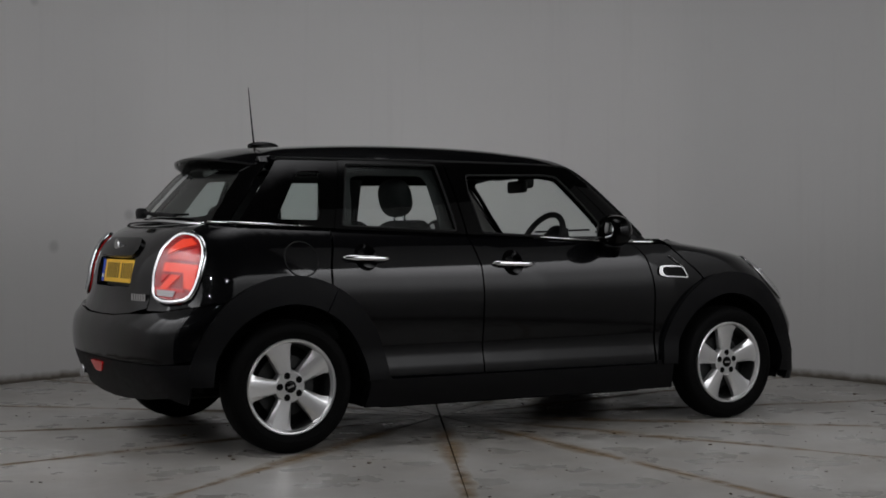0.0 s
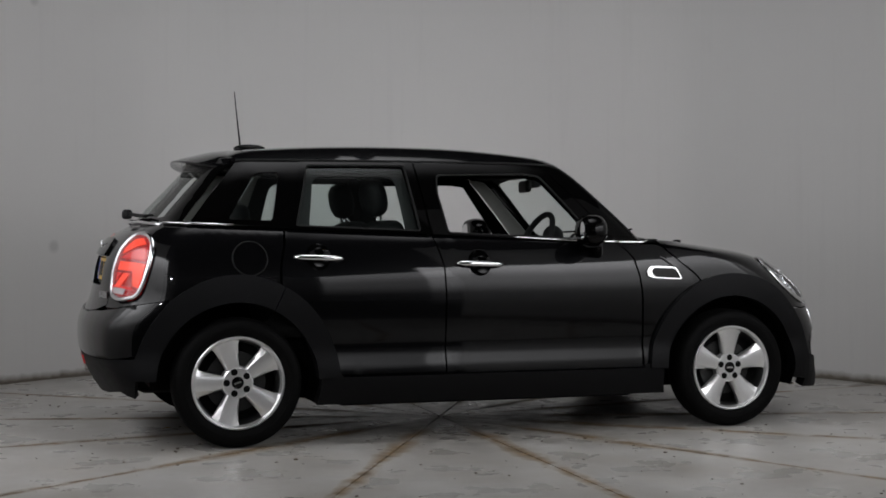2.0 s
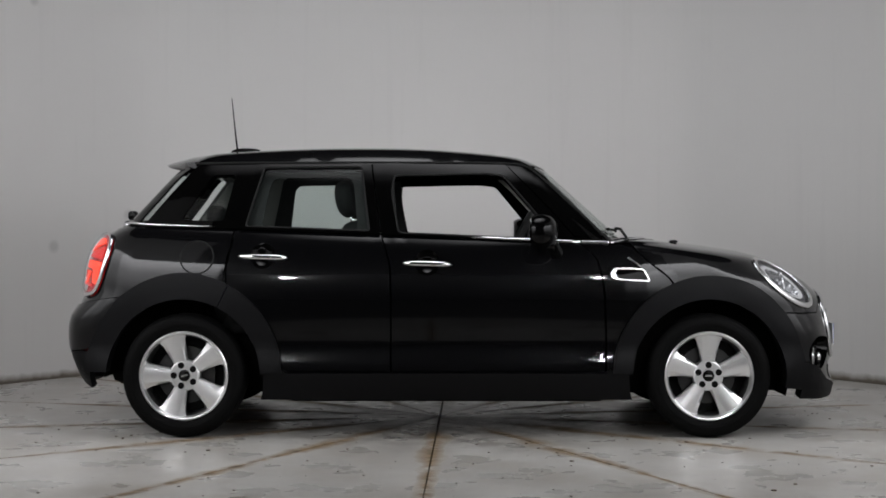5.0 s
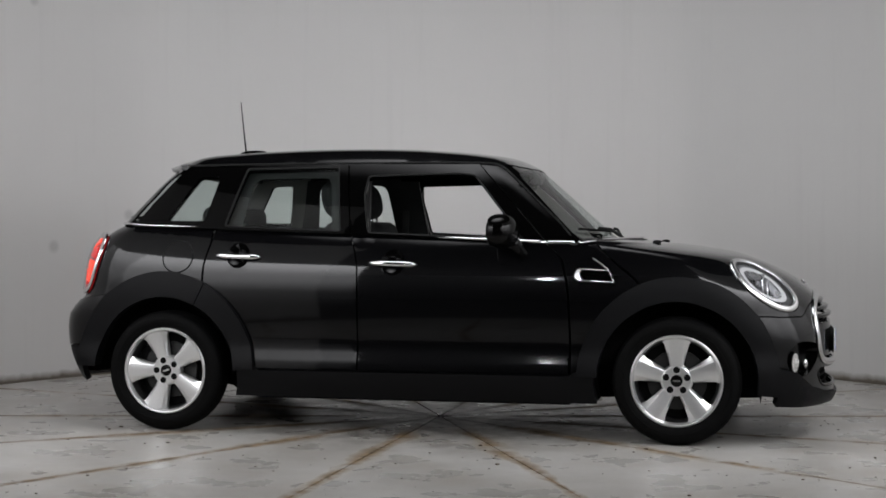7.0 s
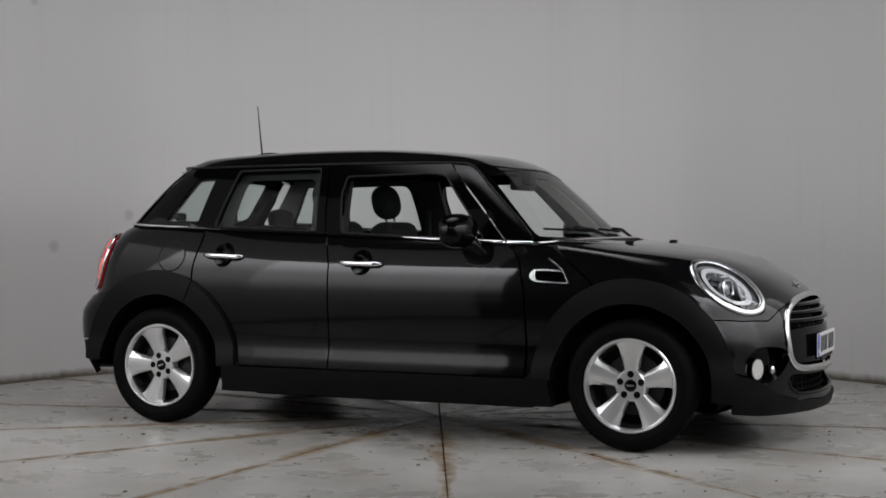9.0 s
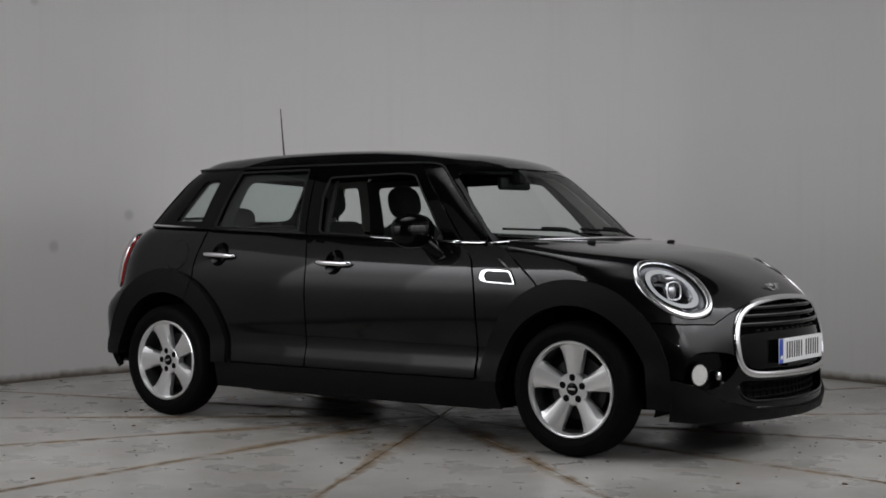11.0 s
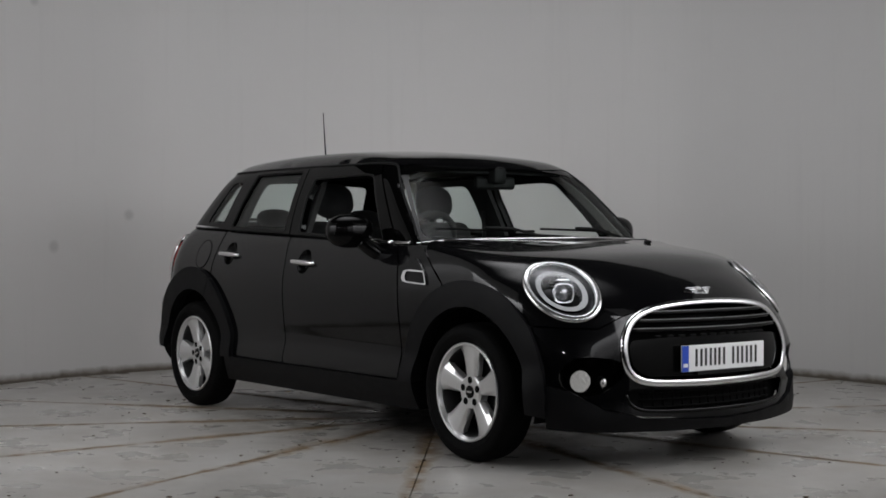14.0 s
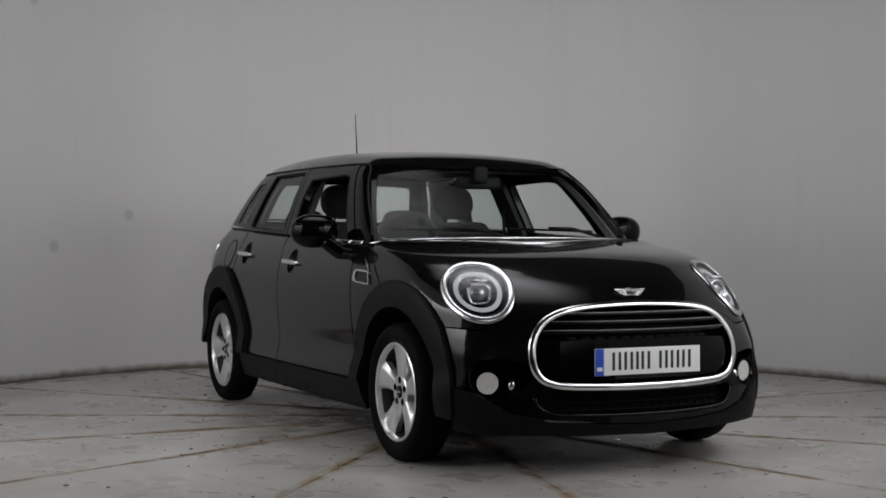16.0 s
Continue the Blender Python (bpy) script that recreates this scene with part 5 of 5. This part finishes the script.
def tail_details():
    out = cornered([(-0.25, 0.972), (0.25, 0.972), (0.30, 0.93), (0.27, 0.892), (-0.27, 0.892), (-0.30, 0.93)], 0.04)
    panel("tailgate_handle", out, REAR, low, GLOSS, CAR, "gloss black tailgate handle bar", lift=0.014, depth=0.02, step=0.03)
    out = cornered([(-0.29, 0.878), (0.29, 0.878), (0.28, 0.745), (-0.28, 0.745)], 0.02)
    panel("plate_recess", out * np.array([1.03, 1.0]), REAR, low, GLOSS, CAR, lift=-0.05, depth=0.004, step=0.04)
    p = REAR.lay([(0, 0.820)], low, -0.036)[0][0]
    plate(p[0], 0.820, 8, -1, YELLOW_PLATE, "yellow rear number plate")
    p = REAR.lay([(0, 0.935)], low, 0.018)[0][0]
    bm = bmesh.new()
    lathe(bm, [(0.0005, -0.006), (0.026, -0.006), (0.030, 0.0), (0.0005, 0.004)], 28, Matrix.Translation(p) @ Matrix.Rotation(radians(-90), 4, "Z"))
    e = part("tail_emblem", bm, SILVER_INK, CAR, "round silver winged emblem")
    for s in (-1, 1):
        for k in range(3):
            bm = bmesh.new()
            box(bm, (p[0] - 0.002, s * (0.045 - 0.004 * k), p[2] + 0.012 - 0.011 * k), (0.004, 0.034 - 0.008 * k, 0.005), 0.001)
            part("wing_bar", bm, SILVER_INK, e)
    c = REAR.lay([(-0.40, 0.706)], low, 0.005)[0][0]
    n = grad(low, np.array([c]))[0]
    bars(CAR, SILVER_INK, c, Vector((0, 0, 1)).cross(Vector(n)), (0, 0, 1), [0.017] * 6, 0.032, 0.006, 0.004, "badge_bar")
    p = REAR.lay([(-0.12, 0.372)], low, 0.006)[0][0]
    panel("rear_fog_lamp", cornered([(-0.10, 0.395), (0.10, 0.395), (0.07, 0.345), (-0.03, 0.345)], 0.02), REAR, low, RED_DEEP, CAR, "small red rear fog lamp", lift=0.012, depth=0.02, step=0.03)
    # roof spoiler: a blade lofted across the car
    bm = bmesh.new()
    rows = []
    for y in np.linspace(-0.51, 0.51, 29):
        k = abs(y) / 0.51
        tip, root = -1.488 + 0.15 * k ** 3, -1.22
        zt, zr = 1.374 - 0.045 * k ** 2, 1.428 - 0.055 * k ** 2
        sec = [(root, zr), (root - 0.10, zr - 0.012), (tip + 0.03, zt + 0.008), (tip, zt - 0.002), (tip + 0.004, zt - 0.012), (tip + 0.04, zt - 0.022), (root - 0.06, zt - 0.03), (root, zt - 0.035)]
        rows.append([bm.verts.new((x, y, z)) for x, z in sec])
    for a, b in zip(rows, rows[1:]):
        for i in range(8):
            bm.faces.new((a[i], a[(i + 1) % 8], b[(i + 1) % 8], b[i]))
    bm.faces.new(rows[0])
    bm.faces.new(rows[-1][::-1])
    part("roof_spoiler", bm, PAINT, CAR, "gloss black roof spoiler", angle=40)
    # rear wiper
    w = new("rear_wiper")
    w.parent = CAR
    tagged(w, "black rear window wiper")
    bm = bmesh.new()
    box(bm, (-1.715, 0.03, 1.098), (0.05, 0.06, 0.05), 0.015)
    part("wiper_motor_cap", bm, TRIM, w)
    v, f = tube(rounded([(-1.72, 0.03, 1.105), (-1.69, -0.06, 1.095), (-1.655, -0.30, 1.085)], 0.03, False), 0.009, False, 8)
    mesh_object("wiper_arm", v, f, TRIM, w)
    v, f = tube([(-1.675, -0.02, 1.088), (-1.66, -0.2, 1.088), (-1.635, -0.42, 1.088)], 0.006, False, 6)
    mesh_object("wiper_blade", v, f, RUBBER, w)


def aerial():
    a = new("aerial")
    a.parent = CAR
    tagged(a, "thin black rod aerial on the roof")
    bm = bmesh.new()
    ball(bm, (-1.09, 0, 1.442), (0.085, 0.032, 0.024), None, 20, 10, 0.9)
    part("aerial_base", bm, GLOSS, a)
    P = np.array([(-1.138, 0, 1.445), (-1.150, 0, 1.55), (-1.169, 0, 1.737)])
    v, f = tube(rounded(P, 0.05, False), np.linspace(0.0055, 0.0022, len(rounded(P, 0.05, False))), False, 8, ups=[(0, 1, 0)] * len(rounded(P, 0.05, False)))
    mesh_object("aerial_rod", v, f, TRIM, a)


def bonnet_details():
    p, N = NOSE.lay(on_nose([(1.905, 0, 0.748)]), low, 0.003)
    p, nrm = p[0], (Vector(N[0]) + Vector((0.45, 0, 0))).normalized()
    turn = Matrix((Vector((0, 1, 0)), nrm.cross(Vector((0, 1, 0))), nrm)).transposed().to_4x4()
    m = Matrix.Translation(p) @ turn
    bm = bmesh.new()
    lathe(bm, [(0.0005, -0.003), (0.020, -0.003), (0.021, -0.006), (0.026, -0.006), (0.027, 0.0), (0.0005, 0.0)], 30, m @ Matrix.Rotation(radians(90), 4, "X"))
    e = part("bonnet_emblem", bm, SATIN, CAR, "silver winged emblem")
    bm = bmesh.new()
    box(bm, (0, 0, 0.0045), (0.036, 0.012, 0.003), 0.0)
    bmesh.ops.transform(bm, matrix=m, verts=bm.verts)
    part("emblem_bar", bm, INK, e)
    for s in (-1, 1):
        for k in range(4):
            bm = bmesh.new()
            box(bm, (s * (0.050 - 0.006 * k), 0.016 - 0.0095 * k, 0.003), (0.052 - 0.010 * k, 0.0045, 0.004), 0.001)
            bmesh.ops.transform(bm, matrix=m, verts=bm.verts)
            part("wing_bar", bm, SATIN, e)
    for y in (-0.42, 0.42):
        bm = bmesh.new()
        q = NOSE.lay(on_nose([(1.17, y, 0.955)]), low, 0.006)[0][0]
        ball(bm, q, (0.024, 0.016, 0.009), None, 14, 8)
        part("washer_jet", bm, TRIM, CAR)
    for y0, y1 in ((-0.10, -0.62), (0.45, -0.05)):
        w = new("windscreen_wiper")
        w.parent = CAR
        tagged(w, "black windscreen wiper")
        ys = np.linspace(y0, y1, 12)
        P = FRONT.lay([(y, 1.00 + 0.012 * i / 11) for i, y in enumerate(ys)], cabin, 0.014)[0]
        v, f = tube(P, 0.006, False, 6)
        mesh_object("wiper_blade", v, f, RUBBER, w)
        v, f = tube([P[0] + np.array([0.06, 0.02, -0.03]), P[3] + np.array([0.025, 0, 0.01]), P[6] + np.array([0.008, 0, 0.01])], 0.008, False, 6)
        mesh_object("wiper_arm", v, f, TRIM, w)


def seat(x, y, headrest=True):
    s = new("seat")
    s.parent = CAR
    tagged(s, "dark cloth car seat with headrest")
    lean = Matrix.Rotation(radians(-12), 4, "Y")
    bm = bmesh.new()
    box(bm, (x + 0.28, y, 0.56), (0.52, 0.50, 0.17), 0.06, Matrix.Rotation(radians(-8), 4, "Y"), 3)
    part("cushion", bm, CLOTH, s)
    bm = bmesh.new()
    box(bm, (x - 0.02, y, 0.80), (0.15, 0.47, 0.54), 0.06, lean, 3)
    for q in bm.verts:
        t = max(0, (q.co.z - 0.70) / 0.4)
        q.co.y = y + (q.co.y - y) * (1 - 0.22 * t * t)
    part("backrest", bm, CLOTH, s)
    if headrest:
        bm = bmesh.new()
        ball(bm, (x - 0.115, y, 1.18), (0.062, 0.125, 0.098), lean, 24, 16, 0.8)
        part("headrest", bm, CLOTH, s)
        for d in (-0.055, 0.055):
            v, f = tube([(x - 0.075, y + d, 1.02), (x - 0.10, y + d, 1.12)], 0.007, False, 8, ups=[(0, 1, 0)] * 2)
            mesh_object("headrest_post", v, f, CHROME, s, "chrome headrest post")


def interior():
    for y in (-0.35, 0.35):
        seat(-0.40, y)
    b = new("rear_bench")
    b.parent = CAR
    tagged(b, "dark cloth rear bench with two headrests")
    bm = bmesh.new()
    box(bm, (-0.88, 0, 0.58), (0.50, 1.20, 0.18), 0.06, None, 3)
    part("cushion", bm, CLOTH, b)
    bm = bmesh.new()
    box(bm, (-1.15, 0, 0.80), (0.14, 1.20, 0.50), 0.06, Matrix.Rotation(radians(-14), 4, "Y"), 3)
    part("backrest", bm, CLOTH, b)
    for y in (-0.32, 0.32):
        bm = bmesh.new()
        ball(bm, (-1.20, y, 1.085), (0.05, 0.12, 0.062), None, 20, 12, 0.8)
        part("headrest", bm, CLOTH, b)
    bm = bmesh.new()
    box(bm, (0.70, 0, 0.84), (0.46, 1.36, 0.20), 0.07, Matrix.Rotation(radians(6), 4, "Y"), 3)
    part("dashboard", bm, CABIN, CAR, "dark grained dashboard")
    bm = bmesh.new()
    box(bm, (0.93, 0, 0.90), (0.26, 1.30, 0.08), 0.03, None, 2)
    part("dashboard_top", bm, CABIN, CAR)
    w = new("steering_wheel")
    w.parent = CAR
    tagged(w, "black steering wheel")
    c, ax = Vector((0.36, -0.36, 0.94)), Vector((-0.90, 0, 0.44)).normalized()
    q = ax.to_track_quat("Z", "Y").to_matrix().to_4x4()
    m = Matrix.Translation(c) @ q
    path = [m @ Vector((0.18 * math.cos(a), 0.18 * math.sin(a), 0)) for a in np.linspace(0, 2 * math.pi, 40, endpoint=False)]
    v, f = tube(path, 0.016, True, 10, ups=[ax] * 40)
    mesh_object("wheel_rim", v, f, CABIN, w)
    bm = bmesh.new()
    ball(bm, (0, 0, -0.02), (0.075, 0.065, 0.03), None, 18, 10)
    for a in (0, 180, 270):
        box(bm, (0.11 * math.cos(radians(a)), 0.11 * math.sin(radians(a)), -0.015), (0.15, 0.035, 0.018), 0.006, Matrix.Rotation(radians(a), 4, "Z"))
    bmesh.ops.transform(bm, matrix=m, verts=bm.verts)
    part("wheel_boss", bm, CABIN, w)
    i = new("instrument_pod")
    i.parent = CAR
    bm = bmesh.new()
    ball(bm, (0.47, -0.36, 0.985), (0.05, 0.085, 0.06), None, 18, 10)
    part("pod_housing", bm, CABIN, i)
    r = new("rear_view_mirror")
    r.parent = CAR
    tagged(r, "black interior rear-view mirror")
    bm = bmesh.new()
    box(bm, (0.455, 0.02, 1.262), (0.035, 0.235, 0.068), 0.016, Matrix.Rotation(radians(-10), 4, "Z"), 3)
    part("mirror_body", bm, TRIM, r)
    bm = bmesh.new()
    box(bm, (0.50, 0.0, 1.30), (0.07, 0.085, 0.09), 0.02, None, 2)
    part("mirror_mount", bm, TRIM, r)
    # door cards, so that the shell has thickness when seen through the windows
    for s, view in ((-1, RIGHT), (1, LEFT)):
        card = [(-1.02, 0.985), (-0.30, 0.955), (0.62, 0.915), (0.70, 0.60), (0.70, 0.32), (-0.80, 0.32), (-0.90, 0.6)]
        panel("door_card", straight(card, 0.06), view, low, CABIN, CAR, "dark door trim", lift=-0.075, depth=0.01, step=0.09, back=True)
        # seat belt pillar trim
        for x0, x1 in ((-0.40, -0.24),):
            P = view.lay([(x0 - 0.005, 1.0), (x1, 1.0), (x1 - 0.03, 1.33), (x0 - 0.03, 1.33)], cabin, -0.045)[0]
            Q = P + np.array([0, -s * 0.03, 0])
            mesh_object("pillar_trim", list(P) + list(Q), [(0, 1, 2, 3), (7, 6, 5, 4), (0, 4, 5, 1), (1, 5, 6, 2), (2, 6, 7, 3), (3, 7, 4, 0)], CABIN, CAR, smooth=False)
        v, f = tube([(-0.36, s * 0.60, 1.22), (-0.37, s * 0.62, 0.9), (-0.35, s * 0.63, 0.6)], 0.02, False, 8, 0.1, ups=[(0, 1, 0)] * 3)
        mesh_object("seat_belt", v, f, CABIN, CAR)


doors_and_sides()
ends()
underside()
cabin_shell()
brightwork()
small_side_parts()
wheels()
for side in (-1, 1):
    head_lamp(side)
grille()
p = FRONT.lay([(0, 0.472)], low, 0.016)[0][0]
plate(2.036, 0.472, 0, 1, WHITE_PLATE, "white front number plate")
fog_lamps()
tail_lamps()
tail_details()
aerial()
bonnet_details()
interior()


# ---- litter on the turntable ----
def leaf(x, y, turn, size, colour, label):
    root = tagged(new("fallen_leaf"), label, "leaf")
    pts = [(0, 0), (0.35, 0.28), (0.75, 0.20), (1, 0), (0.75, -0.22), (0.35, -0.26)]
    P = rounded(pts, 0.1)
    v = [(p[0] * size, p[1] * size, 0.006 + 0.25 * size * abs(p[1])) for p in P] + [(0.5 * size, 0, 0.004)]
    m = Matrix.Translation((x, y, 0)) @ Matrix.Rotation(radians(turn), 4, "Z")
    v = [m @ Vector(q) for q in v]
    n = len(P)
    mesh_object("blade", v, [(i, (i + 1) % n, n) for i in range(n)], colour, root)
    t, f = tube([m @ Vector((0, 0, 0.005)), m @ Vector((-0.4 * size, 0.03 * size, 0.004))], 0.0012, False, 6)
    mesh_object("stalk", t, f, colour, root)
    return root


LEAF_YELLOW = material("yellow_leaf", (0.42, 0.25, 0.02), 0.7, 0, 0, 0, 60, 0.3)
LEAF_BROWN = material("brown_leaf", (0.07, 0.045, 0.025), 0.8, 0, 0, 0, 60, 0.3)
LITTER = [leaf(-1.50, -0.08, 20, 0.035, LEAF_YELLOW, "small yellow fallen leaf lying on the concrete"),
          leaf(-1.98, 1.02, 70, 0.032, LEAF_BROWN, "dark brown leaf scrap lying on the concrete")]


def grit():
    rng = random.Random(4)
    bm = bmesh.new()
    for _ in range(420):
        a, r = rng.uniform(0, 2 * math.pi), math.sqrt(rng.uniform(0.05, 1)) * 3.2
        s = rng.uniform(0.0015, 0.006) * (1.6 if rng.random() < 0.1 else 1)
        box(bm, (r * math.cos(a), r * math.sin(a), s * 0.25), (s * 2, s * rng.uniform(0.8, 2), s * 0.6), 0, Matrix.Rotation(rng.uniform(0, 3), 4, "Z"))
    return tagged(part("floor_grit", bm, LEAF_BROWN, None, smooth=False), "dark crumbs of dirt scattered over the concrete", "grit", kind="stuff")


GRIT = grit()


def motions():
    spin = [(t, pose(0, 0, 0, 0, 0, a)) for t, a in TURN]
    for thing in (TABLE, GRIT, *LITTER):
        walk(thing, spin)
    ox, oy = AXIS_OFFSET
    rows = []
    for t, a in TURN:
        c, s = math.cos(radians(a)), math.sin(radians(a))
        rows.append((t, pose(c * ox - s * oy, s * ox + c * oy, 0, 0, 0, a)))
    walk(CAR, rows)


motions()
